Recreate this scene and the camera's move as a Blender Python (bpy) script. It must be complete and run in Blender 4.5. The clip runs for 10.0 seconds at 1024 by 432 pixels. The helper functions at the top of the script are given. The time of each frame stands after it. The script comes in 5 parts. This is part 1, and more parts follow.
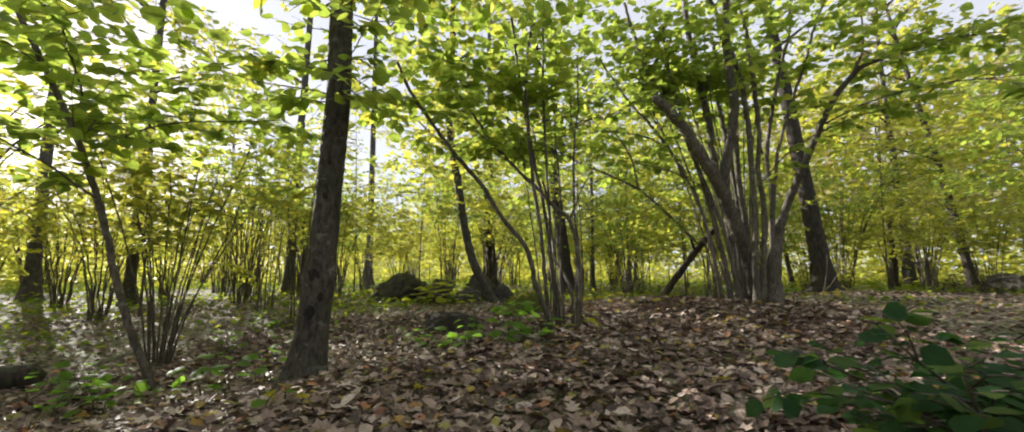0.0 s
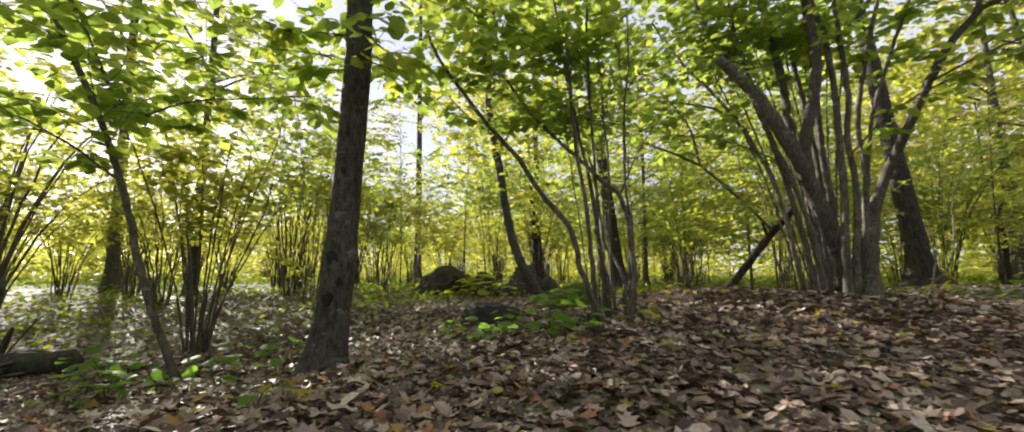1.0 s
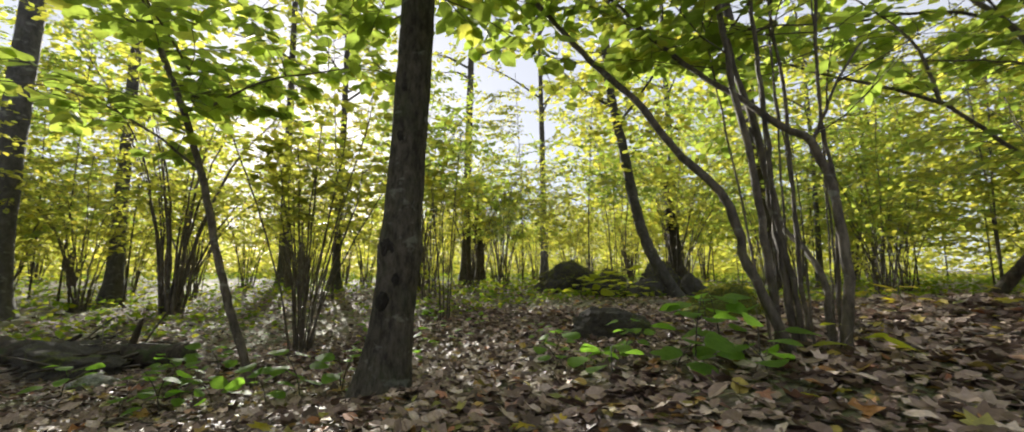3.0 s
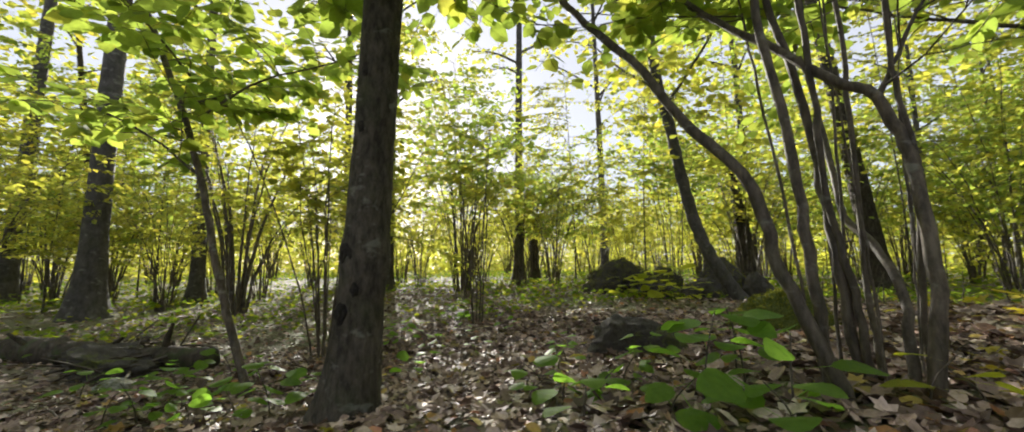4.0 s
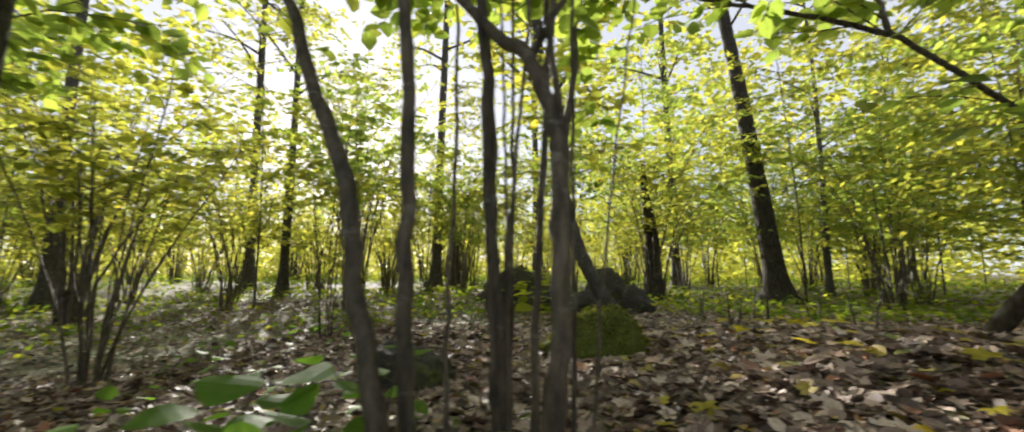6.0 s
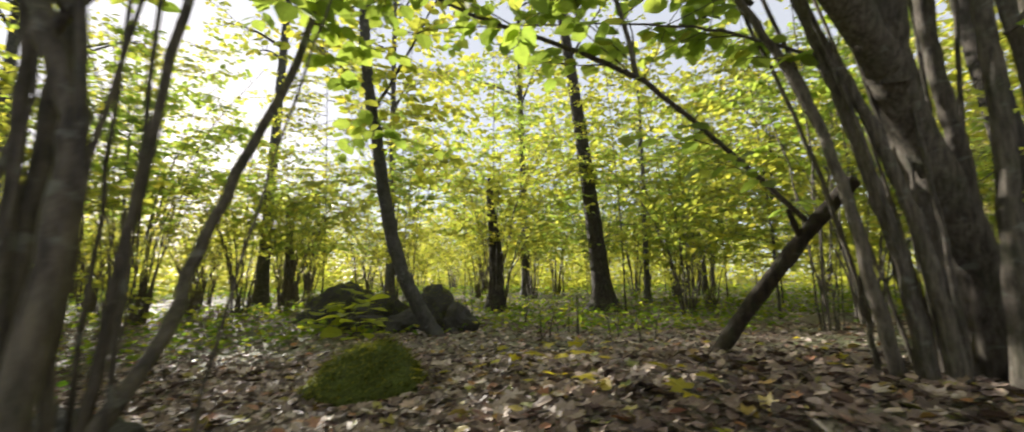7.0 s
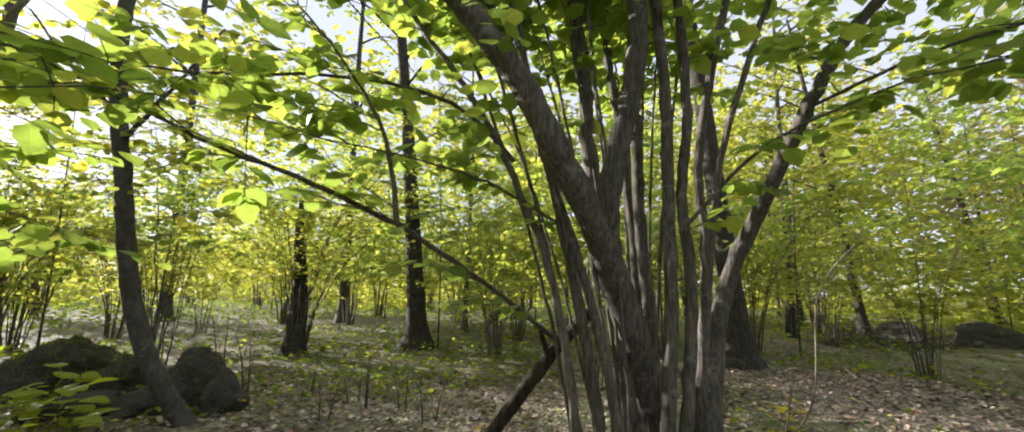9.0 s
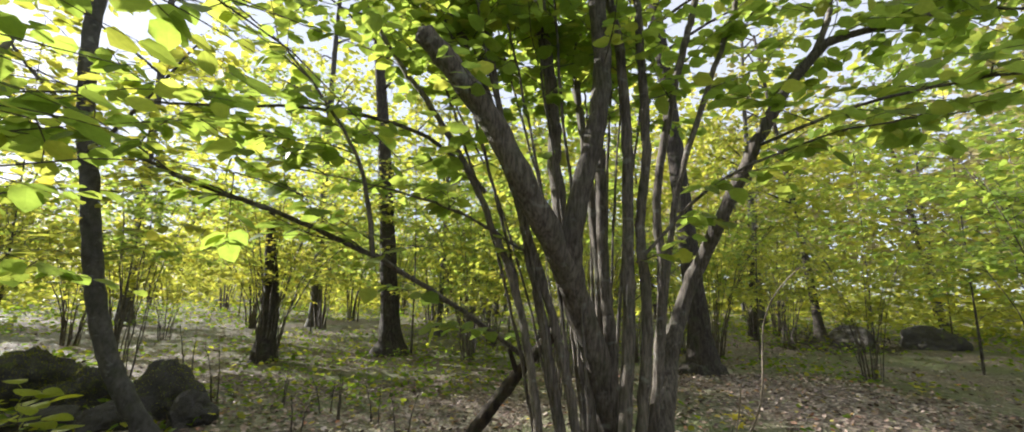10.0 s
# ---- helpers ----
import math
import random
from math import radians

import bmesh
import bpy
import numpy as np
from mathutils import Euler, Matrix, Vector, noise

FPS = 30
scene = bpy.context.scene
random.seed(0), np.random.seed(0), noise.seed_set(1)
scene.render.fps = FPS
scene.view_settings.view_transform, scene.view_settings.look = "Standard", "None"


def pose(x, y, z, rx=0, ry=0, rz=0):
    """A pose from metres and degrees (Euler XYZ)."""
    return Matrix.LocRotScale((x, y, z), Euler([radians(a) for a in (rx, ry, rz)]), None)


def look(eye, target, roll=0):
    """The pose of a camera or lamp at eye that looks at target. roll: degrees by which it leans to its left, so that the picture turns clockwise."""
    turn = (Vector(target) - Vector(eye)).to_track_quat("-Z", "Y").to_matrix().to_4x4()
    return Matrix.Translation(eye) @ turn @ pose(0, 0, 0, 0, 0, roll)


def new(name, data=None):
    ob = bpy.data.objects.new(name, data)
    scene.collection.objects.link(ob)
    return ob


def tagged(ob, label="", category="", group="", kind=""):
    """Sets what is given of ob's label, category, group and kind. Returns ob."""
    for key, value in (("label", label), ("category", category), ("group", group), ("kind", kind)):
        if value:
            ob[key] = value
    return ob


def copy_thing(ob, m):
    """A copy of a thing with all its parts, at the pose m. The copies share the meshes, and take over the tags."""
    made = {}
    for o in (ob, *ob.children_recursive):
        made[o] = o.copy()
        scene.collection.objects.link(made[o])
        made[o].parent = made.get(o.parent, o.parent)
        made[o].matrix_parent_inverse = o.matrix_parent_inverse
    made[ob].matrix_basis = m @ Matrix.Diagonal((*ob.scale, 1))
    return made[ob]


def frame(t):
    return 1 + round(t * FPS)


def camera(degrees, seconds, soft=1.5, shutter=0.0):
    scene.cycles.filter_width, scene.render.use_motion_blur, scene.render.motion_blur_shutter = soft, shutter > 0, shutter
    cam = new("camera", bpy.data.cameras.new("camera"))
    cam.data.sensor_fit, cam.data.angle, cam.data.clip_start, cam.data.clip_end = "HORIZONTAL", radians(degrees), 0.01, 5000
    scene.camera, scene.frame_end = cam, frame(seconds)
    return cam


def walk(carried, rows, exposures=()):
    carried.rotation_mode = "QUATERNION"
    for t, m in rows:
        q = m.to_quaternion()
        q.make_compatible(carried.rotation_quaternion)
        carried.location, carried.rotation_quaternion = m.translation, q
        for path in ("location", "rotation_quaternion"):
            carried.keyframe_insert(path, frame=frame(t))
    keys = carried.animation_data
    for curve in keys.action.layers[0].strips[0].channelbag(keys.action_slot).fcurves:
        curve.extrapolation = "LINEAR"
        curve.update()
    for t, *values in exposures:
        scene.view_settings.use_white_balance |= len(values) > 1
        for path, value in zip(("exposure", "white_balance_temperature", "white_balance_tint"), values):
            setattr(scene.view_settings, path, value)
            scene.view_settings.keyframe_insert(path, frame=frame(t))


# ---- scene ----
cam = camera(100.5, 10.0, soft=1.65, shutter=0.3)
PATH = [
    (0, (0.35, -0.222, 0.828), (0.022, 1.732, 1.102), -0.1),
    (0.5, (0.345, 0.007, 0.743), (-0.097, 1.939, 1.016), -0.1),
    (1, (0.323, 0.366, 0.709), (-0.227, 2.271, 0.97), -0.1),
    (1.5, (0.228, 0.667, 0.725), (-0.434, 2.537, 0.977), -0.0),
    (2, (0.144, 0.937, 0.709), (-0.646, 2.757, 0.96), 0.0),
    (2.5, (0.087, 1.237, 0.703), (-0.862, 2.98, 0.948), -0.0),
    (3, (0.082, 1.519, 0.698), (-1.019, 3.171, 0.945), 0.1),
    (3.2, (0.085, 1.6, 0.705), (-1.06, 3.222, 0.948), 0.1),
    (4.3, (0.296, 2.428, 0.762), (-1.101, 3.84, 0.997), -0.6),
    (4.5, (0.33, 2.555, 0.768), (-1.085, 3.949, 1.004), -0.5),
    (5, (0.477, 2.898, 0.773), (-0.958, 4.271, 1.016), -0.4),
    (6.3, (1.02, 3.752, 0.836), (-0.038, 5.428, 1.1), 0.1),
    (6.5, (1.118, 3.919, 0.853), (0.155, 5.65, 1.124), -0.3),
    (7, (1.315, 4.066, 0.959), (0.661, 5.934, 1.249), -0.4),
    (7.5, (1.59, 4.291, 1.208), (1.188, 6.228, 1.502), -0.9),
    (8, (1.718, 4.282, 1.484), (1.535, 6.251, 1.783), 0.1),
    (8.5, (1.78, 4.189, 1.666), (1.763, 6.164, 1.984), 0.6),
    (9, (1.829, 4.066, 1.815), (1.901, 6.038, 2.138), 1.3),
    (9.5, (1.856, 3.949, 1.935), (1.991, 5.918, 2.26), 1.5),
    (10, (1.853, 3.852, 1.993), (2.036, 5.817, 2.318), 1.5),
]

walk(cam, [(t, look(eye, target, roll)) for t, eye, target, roll in PATH],
     exposures=[(0, 3.03, 6200, 13), (1.5, 3.02, 6200, 13), (3, 2.93, 6150, 12), (5, 2.97, 6150, 12), (7.5, 2.92, 6200, 11), (9, 3.13, 5920, 12), (10, 3.17, 5850, 13)])

# ---- world, sun ----
SUN_AZ, SUN_EL = 59.0, 17.8          # degrees left of +y, above the horizon
sun_way = Vector((-math.sin(radians(SUN_AZ)) * math.cos(radians(SUN_EL)),
                  math.cos(radians(SUN_AZ)) * math.cos(radians(SUN_EL)), math.sin(radians(SUN_EL))))
world = bpy.data.worlds.new("forest_sky")
scene.world = world
world.use_nodes = True
wn = world.node_tree.nodes
sky = wn.new("ShaderNodeTexSky")
sky.sky_type = "NISHITA"
sky.sun_disc = False
sky.sun_elevation = radians(SUN_EL)
sky.sun_rotation = radians(-SUN_AZ)
sky.air_density = 0.6
sky.dust_density = 0.6
sky.ozone_density = 0.0
# thin white cloud over the clear sky
veil = wn.new("ShaderNodeMix")
veil.data_type = "RGBA"
veil.inputs[0].default_value = 0.94
veil.inputs[7].default_value = (1.0, 1.0, 1.0, 1)
world.node_tree.links.new(sky.outputs[0], veil.inputs[6])
world.node_tree.links.new(veil.outputs[2], wn["Background"].inputs[0])
wn["Background"].inputs[1].default_value = 0.099
sun = new("sun", bpy.data.lights.new("sun", "SUN"))
sun.data.energy, sun.data.angle, sun.data.color = 1.55, radians(0.6), (1.0, 0.92, 0.78)
sun.matrix_world = look(sun_way * 60, (0, 0, 0))


# ---- materials ----
def material(name):
    m = bpy.data.materials.new(name)
    m.use_nodes = True
    nt = m.node_tree
    return m, nt, nt.nodes["Principled BSDF"]


def add(nt, kind, **values):
    n = nt.nodes.new(kind)
    for k, v in values.items():
        n.inputs[k.replace("_", " ")].default_value = v
    return n


def ramp(nt, source, stops):
    r = nt.nodes.new("ShaderNodeValToRGB")
    el = r.color_ramp.elements
    while len(el) < len(stops):
        el.new(0.5)
    for e, (p, c) in zip(el, stops):
        e.position, e.color = p, (*c, 1)
    nt.links.new(source, r.inputs[0])
    return r.outputs[0]


def blend(nt, fac, a, b, mode="MIX"):
    m = nt.nodes.new("ShaderNodeMix")
    m.data_type, m.blend_type = "RGBA", mode
    for sock, v in ((m.inputs[0], fac), (m.inputs[6], a), (m.inputs[7], b)):
        if isinstance(v, bpy.types.NodeSocket):
            nt.links.new(v, sock)
        else:
            sock.default_value = (*v, 1) if isinstance(v, tuple) else v
    return m.outputs[2]


def coords(nt, scale=(1, 1, 1)):
    tc = nt.nodes.new("ShaderNodeTexCoord")
    mp = nt.nodes.new("ShaderNodeMapping")
    mp.inputs["Scale"].default_value = scale
    nt.links.new(tc.outputs["Object"], mp.inputs[0])
    return mp.outputs[0]


def noise_tex(nt, vec, scale, detail=4.0, rough=0.6):
    n = add(nt, "ShaderNodeTexNoise", Scale=scale, Detail=detail, Roughness=rough)
    nt.links.new(vec, n.inputs["Vector"])
    return n.outputs["Fac"]


def bump(nt, p, height, strength, distance):
    b = add(nt, "ShaderNodeBump", Strength=strength, Distance=distance)
    nt.links.new(height, b.inputs["Height"])
    nt.links.new(b.outputs[0], p.inputs["Normal"])


def leaf_material(name, stops, light, rough=0.45, share=0.55):
    """A living leaf: a glossy skin and a thin body that lets light through."""
    m, nt, p = material(name)
    geo = nt.nodes.new("ShaderNodeNewGeometry")
    col = ramp(nt, geo.outputs["Random Per Island"], stops)
    vein = noise_tex(nt, coords(nt), 35.0, 3.0)
    col = blend(nt, 0.35, col, ramp(nt, vein, [(0.3, (0.55, 0.55, 0.5)), (0.7, (1.25, 1.2, 1.1))]), "MULTIPLY")
    nt.links.new(col, p.inputs["Base Color"])
    p.inputs["Roughness"].default_value = rough
    p.inputs["Specular IOR Level"].default_value = 0.22
    tr = nt.nodes.new("ShaderNodeBsdfTranslucent")
    nt.links.new(blend(nt, 1.0, col, light, "MULTIPLY"), tr.inputs[0])
    mix = nt.nodes.new("ShaderNodeMixShader")
    mix.inputs[0].default_value = share
    nt.links.new(p.outputs[0], mix.inputs[1])
    nt.links.new(tr.outputs[0], mix.inputs[2])
    nt.links.new(mix.outputs[0], nt.nodes["Material Output"].inputs[0])
    return m


LEAF_GREEN = leaf_material("leaf_green", [(0.0, (0.125, 0.195, 0.045)), (0.45, (0.15, 0.22, 0.048)), (0.8, (0.18, 0.245, 0.055)), (1.0, (0.25, 0.28, 0.062))], (3.1, 2.75, 1.75), 0.5, 0.56)
LEAF_YELLOW = leaf_material("leaf_yellow_green", [(0.0, (0.16, 0.21, 0.042)), (0.4, (0.20, 0.24, 0.046)), (0.85, (0.25, 0.275, 0.052)), (1.0, (0.30, 0.295, 0.056))], (2.9, 2.55, 1.65), 0.5, 0.56)
LEAF_SEEDLING = leaf_material("leaf_seedling", [(0.0, (0.06, 0.13, 0.03)), (0.6, (0.10, 0.19, 0.03)), (1.0, (0.17, 0.24, 0.03))], (3.5, 3.4, 2.0), 0.6, 0.5)
LEAF_UNDER = leaf_material("leaf_undergrowth", [(0.0, (0.06, 0.11, 0.015)), (0.6, (0.12, 0.17, 0.02)), (1.0, (0.22, 0.22, 0.03))], (3.0, 2.9, 1.7), 0.68, 0.5)
# the sunlit, washed-out look of far crowns is put into this colour
LEAF_STRAW_LIT = leaf_material("leaf_straw_lit", [(0.0, (0.30, 0.27, 0.13)), (0.6, (0.42, 0.37, 0.19)), (1.0, (0.36, 0.36, 0.12))], (1.2, 1.2, 1.1), 0.6, 0.4)
LEAF_BRIGHT = leaf_material("leaf_bright_seedling", [(0.0, (0.16, 0.24, 0.025)), (0.6, (0.26, 0.30, 0.03)), (1.0, (0.40, 0.36, 0.03))], (2.6, 2.4, 1.5), 0.55, 0.48)
LEAF_MAPLE = leaf_material("leaf_maple_yellow", [(0.0, (0.26, 0.28, 0.025)), (1.0, (0.45, 0.36, 0.03))], (1.9, 1.8, 1.4), 0.45, 0.45)
LEAF_DARK = leaf_material("leaf_dark", [(0.0, (0.02, 0.06, 0.02)), (0.7, (0.035, 0.085, 0.025)), (1.0, (0.10, 0.15, 0.02))], (2.8, 2.8, 1.9), 0.68, 0.4)


MOSS = leaf_material("moss_blades", [(0.0, (0.07, 0.075, 0.016)), (0.5, (0.15, 0.165, 0.026)), (1.0, (0.27, 0.26, 0.05))], (1.6, 1.6, 1.2), 0.8, 0.35)


def litter_material(name, single=False):
    m, nt, p = material(name)
    own = nt.nodes.new("ShaderNodeObjectInfo").outputs["Random"] if single else nt.nodes.new("ShaderNodeNewGeometry").outputs["Random Per Island"]
    col = ramp(nt, own,
               [(0.0, (0.05, 0.034, 0.026)), (0.28, (0.13, 0.092, 0.073)), (0.54, (0.235, 0.178, 0.146)), (0.74, (0.33, 0.265, 0.225)),
                (0.88, (0.50, 0.44, 0.395)), (0.935, (0.28, 0.11, 0.045)), (0.965, (0.34, 0.27, 0.06)), (1.0, (0.15, 0.18, 0.045))])
    big = noise_tex(nt, coords(nt), 0.8, 3.0)
    col = blend(nt, 0.7, col, ramp(nt, big, [(0.36, (0.80, 0.66, 0.58)), (0.60, (1.6, 1.55, 1.5))]), "MULTIPLY")
    spots = noise_tex(nt, coords(nt), 60.0, 3.0)
    col = blend(nt, 0.5, col, ramp(nt, spots, [(0.35, (0.5, 0.45, 0.42)), (0.65, (1.15, 1.12, 1.1))]), "MULTIPLY")
    nt.links.new(col, p.inputs["Base Color"])
    p.inputs["Roughness"].default_value = 0.6
    p.inputs["Specular IOR Level"].default_value = 0.5
    bump(nt, p, spots, 0.4, 0.004)
    return m


def soil_material():
    m, nt, p = material("forest_soil")
    v = coords(nt)
    vor = add(nt, "ShaderNodeTexVoronoi", Scale=22.0)
    warp = noise_tex(nt, v, 9.0, 3.0)
    wv = nt.nodes.new("ShaderNodeVectorMath")
    wv.operation = "SCALE"
    nt.links.new(v, wv.inputs[0])
    wv.inputs["Scale"].default_value = 1.0
    nt.links.new(wv.outputs[0], vor.inputs["Vector"])
    sep = nt.nodes.new("ShaderNodeSeparateColor")
    nt.links.new(vor.outputs["Color"], sep.inputs[0])
    col = ramp(nt, sep.outputs[0], [(0.0, (0.065, 0.05, 0.04)), (0.4, (0.17, 0.13, 0.10)), (0.75, (0.28, 0.225, 0.18)), (0.93, (0.42, 0.36, 0.30)), (1.0, (0.20, 0.22, 0.065))])
    col = blend(nt, 0.8, col, ramp(nt, warp, [(0.35, (0.45, 0.42, 0.4)), (0.65, (1.1, 1.1, 1.05))]), "MULTIPLY")
    far = noise_tex(nt, v, 0.35, 4.0)
    col = blend(nt, ramp(nt, far, [(0.42, (0, 0, 0)), (0.62, (0.8, 0.8, 0.8))]), col, (0.105, 0.125, 0.04))
    nt.links.new(col, p.inputs["Base Color"])
    p.inputs["Roughness"].default_value = 0.8
    bump(nt, p, vor.outputs["Distance"], 0.9, 0.03)
    return m


def bark_material(name, dark, light, lichen=0.0, moss=0.0, stretch=0.25, scale=30.0, rough=0.85, furrow=0.02):
    m, nt, p = material(name)
    v = coords(nt, (1, 1, stretch))
    n1 = noise_tex(nt, v, scale, 6.0, 0.7)
    n2 = noise_tex(nt, coords(nt), 3.0, 3.0)
    col = ramp(nt, n1, [(0.38, dark), (0.64, light)])
    col = blend(nt, 0.7, col, ramp(nt, n2, [(0.35, (0.6, 0.58, 0.55)), (0.65, (1.2, 1.2, 1.2))]), "MULTIPLY")
    if lichen:
        n3 = noise_tex(nt, coords(nt, (1, 1, 1.6)), 9.0, 4.0, 0.55)
        col = blend(nt, ramp(nt, n3, [(0.60, (0, 0, 0)), (0.68, (lichen,) * 3)]), col, (0.30, 0.31, 0.27))
    if moss:
        n4 = noise_tex(nt, coords(nt), 5.0, 5.0)
        col = blend(nt, ramp(nt, n4, [(0.52, (0, 0, 0)), (0.66, (moss,) * 3)]), col, (0.045, 0.07, 0.018))
    info = nt.nodes.new("ShaderNodeObjectInfo")
    col = blend(nt, 0.6, col, ramp(nt, info.outputs["Random"], [(0.0, (0.7, 0.68, 0.66)), (1.0, (1.25, 1.22, 1.18))]), "MULTIPLY")
    nt.links.new(col, p.inputs["Base Color"])
    p.inputs["Roughness"].default_value = rough
    bump(nt, p, n1, 0.8, furrow)
    return m


BARK_MAPLE = bark_material("bark_grey_maple", (0.03, 0.026, 0.021), (0.125, 0.11, 0.09), 0.45, 0.3, 0.4, 26.0, 0.9, 0.03)
BARK_HAZEL = bark_material("bark_hazel", (0.040, 0.031, 0.023), (0.15, 0.125, 0.096), 0.35, 0.15, 0.35, 26.0, 0.7, 0.008)
BARK_OLD = bark_material("bark_old_hazel", (0.055, 0.046, 0.037), (0.205, 0.178, 0.146), 0.4, 0.25, 0.16, 52.0, 0.85, 0.025)
BARK_GREY = bark_material("bark_smooth_grey", (0.042, 0.039, 0.036), (0.10, 0.094, 0.088), 0.35, 0.15, 0.6, 16.0, 0.8, 0.006)
BARK_DARK = bark_material("bark_dark_furrowed", (0.022, 0.018, 0.015), (0.085, 0.07, 0.058), 0.15, 0.3, 0.2, 26.0, 0.95, 0.05)
BARK_ROTTEN = bark_material("bark_dead_wood", (0.022, 0.017, 0.012), (0.075, 0.056, 0.041), 0.2, 0.3, 0.3, 20.0, 0.95, 0.03)
BARK_TWIG = bark_material("bark_twig", (0.04, 0.032, 0.024), (0.115, 0.095, 0.07), 0.0, 0.0, 0.4, 60.0, 0.7, 0.003)
SHOOT = bark_material("bark_pale_shoot", (0.12, 0.095, 0.06), (0.25, 0.21, 0.15), 0.0, 0.0, 0.4, 60.0, 0.6, 0.003)
BARK_MOSSY = bark_material("bark_mossy_log", (0.02, 0.016, 0.012), (0.07, 0.056, 0.042), 0.2, 0.85, 0.3, 20.0, 0.95, 0.03)
KNOT = bark_material("bark_knot", (0.008, 0.007, 0.006), (0.03, 0.026, 0.022), 0.0, 0.0, 1.0, 60.0, 0.95, 0.02)


def rock_material(name, moss, stone=(0.10, 0.095, 0.088)):
    m, nt, p = material(name)
    v = coords(nt)
    n1, n2, n3 = noise_tex(nt, v, 4.0, 6.0, 0.65), noise_tex(nt, v, 45.0, 5.0, 0.7), noise_tex(nt, v, 140.0, 3.0)
    col = ramp(nt, n2, [(0.3, tuple(c * 0.45 for c in stone)), (0.7, tuple(c * 1.3 for c in stone))])
    mcol = ramp(nt, n2, [(0.3, (0.05, 0.062, 0.014)), (0.55, (0.12, 0.145, 0.022)), (0.75, (0.21, 0.22, 0.04))])
    edge = 0.62 - 0.45 * moss
    fac = ramp(nt, n1, [(max(edge - 0.06, 0.0), (0, 0, 0)), (edge + 0.06, (1, 1, 1))])
    col = blend(nt, fac, col, mcol)
    nt.links.new(col, p.inputs["Base Color"])
    p.inputs["Roughness"].default_value = 0.95
    bump(nt, p, blend(nt, 0.5, n2, n3), 1.0, 0.03)
    return m


ROCK_MOSSY = rock_material("rock_mossy", 1.0)
ROCK_DARK = rock_material("rock_dark", -0.02, (0.072, 0.065, 0.057))
ROCK_PALE = rock_material("rock_pale", 0.05, (0.42, 0.41, 0.39))
LITTER, LITTER_PIECE, SOIL = litter_material("fallen_leaves"), litter_material("fallen_leaf_single", True), soil_material()

# ---- geometry helpers ----
def height(x, y):
    """The forest floor: a low broad mound that falls away to a hollow on its left."""
    e = np.exp
    return (0.065 + 0.32 * e(-((x - 1.6) / 2.2) ** 2 - ((y - 6.6) / 2.0) ** 2) + 0.336 * e(-((x - 7.5) / 4) ** 2 - ((y - 10) / 4) ** 2)
            + 0.122 * e(-((x + 6) / 4) ** 2 - ((y - 12) / 3) ** 2) - 0.36 / (1 + e((x + 2.3) / 0.6)) / (1 + e((y - 6.9) / 0.9))
            - 0.05 * e(-((x - 1.5) / 5) ** 2 - ((y - 15) / 4) ** 2) + 0.136 * e(-((x + 1.6) / 2) ** 2 - ((y - 8.8) / 2) ** 2)
            + 0.156 * e(-(x / 1.3) ** 2 - ((y - 3.9) / 1.3) ** 2) + 0.129 * e(-((x - 4) / 3) ** 2 - ((y - 9) / 3) ** 2)
            + 0.018 * np.sin(2.1 * x + 1.3 * y) * np.sin(1.7 * y - 0.6 * x) + 0.010 * np.sin(5.3 * x + 0.7) * np.sin(4.7 * y + 2.0))


def ground_z(x, y):
    return float(height(np.float64(x), np.float64(y)))


def unit(v):
    v = np.asarray(v, float)
    return v / (np.linalg.norm(v, axis=-1, keepdims=True) + 1e-9)


def np_mesh(name, verts, quads, smooth=True):
    verts, quads = np.asarray(verts, np.float32), np.asarray(quads, np.int32)
    me = bpy.data.meshes.new(name)
    me.vertices.add(len(verts))
    me.vertices.foreach_set("co", verts.ravel())
    me.loops.add(quads.size)
    me.loops.foreach_set("vertex_index", quads.ravel())
    me.polygons.add(len(quads))
    me.polygons.foreach_set("loop_start", np.arange(len(quads), dtype=np.int32) * quads.shape[1])
    me.polygons.foreach_set("use_smooth", np.full(len(quads), smooth))
    me.update(calc_edges=True)
    return me


def spline(ctrl, n):
    """n points on a smooth curve through the control points."""
    c = np.asarray(ctrl, float)
    if len(c) == 2:
        return c[0] + (c[1] - c[0]) * np.linspace(0, 1, n)[:, None]
    c = np.vstack([2 * c[0] - c[1], c, 2 * c[-1] - c[-2]])
    seg = np.linspace(0, len(c) - 3 - 1e-6, n)
    i, u = seg.astype(int), (seg % 1)[:, None]
    p0, p1, p2, p3 = c[i], c[i + 1], c[i + 2], c[i + 3]
    return 0.5 * (2 * p1 + (p2 - p0) * u + (2 * p0 - 5 * p1 + 4 * p2 - p3) * u ** 2 + (3 * p1 - p0 - 3 * p2 + p3) * u ** 3)


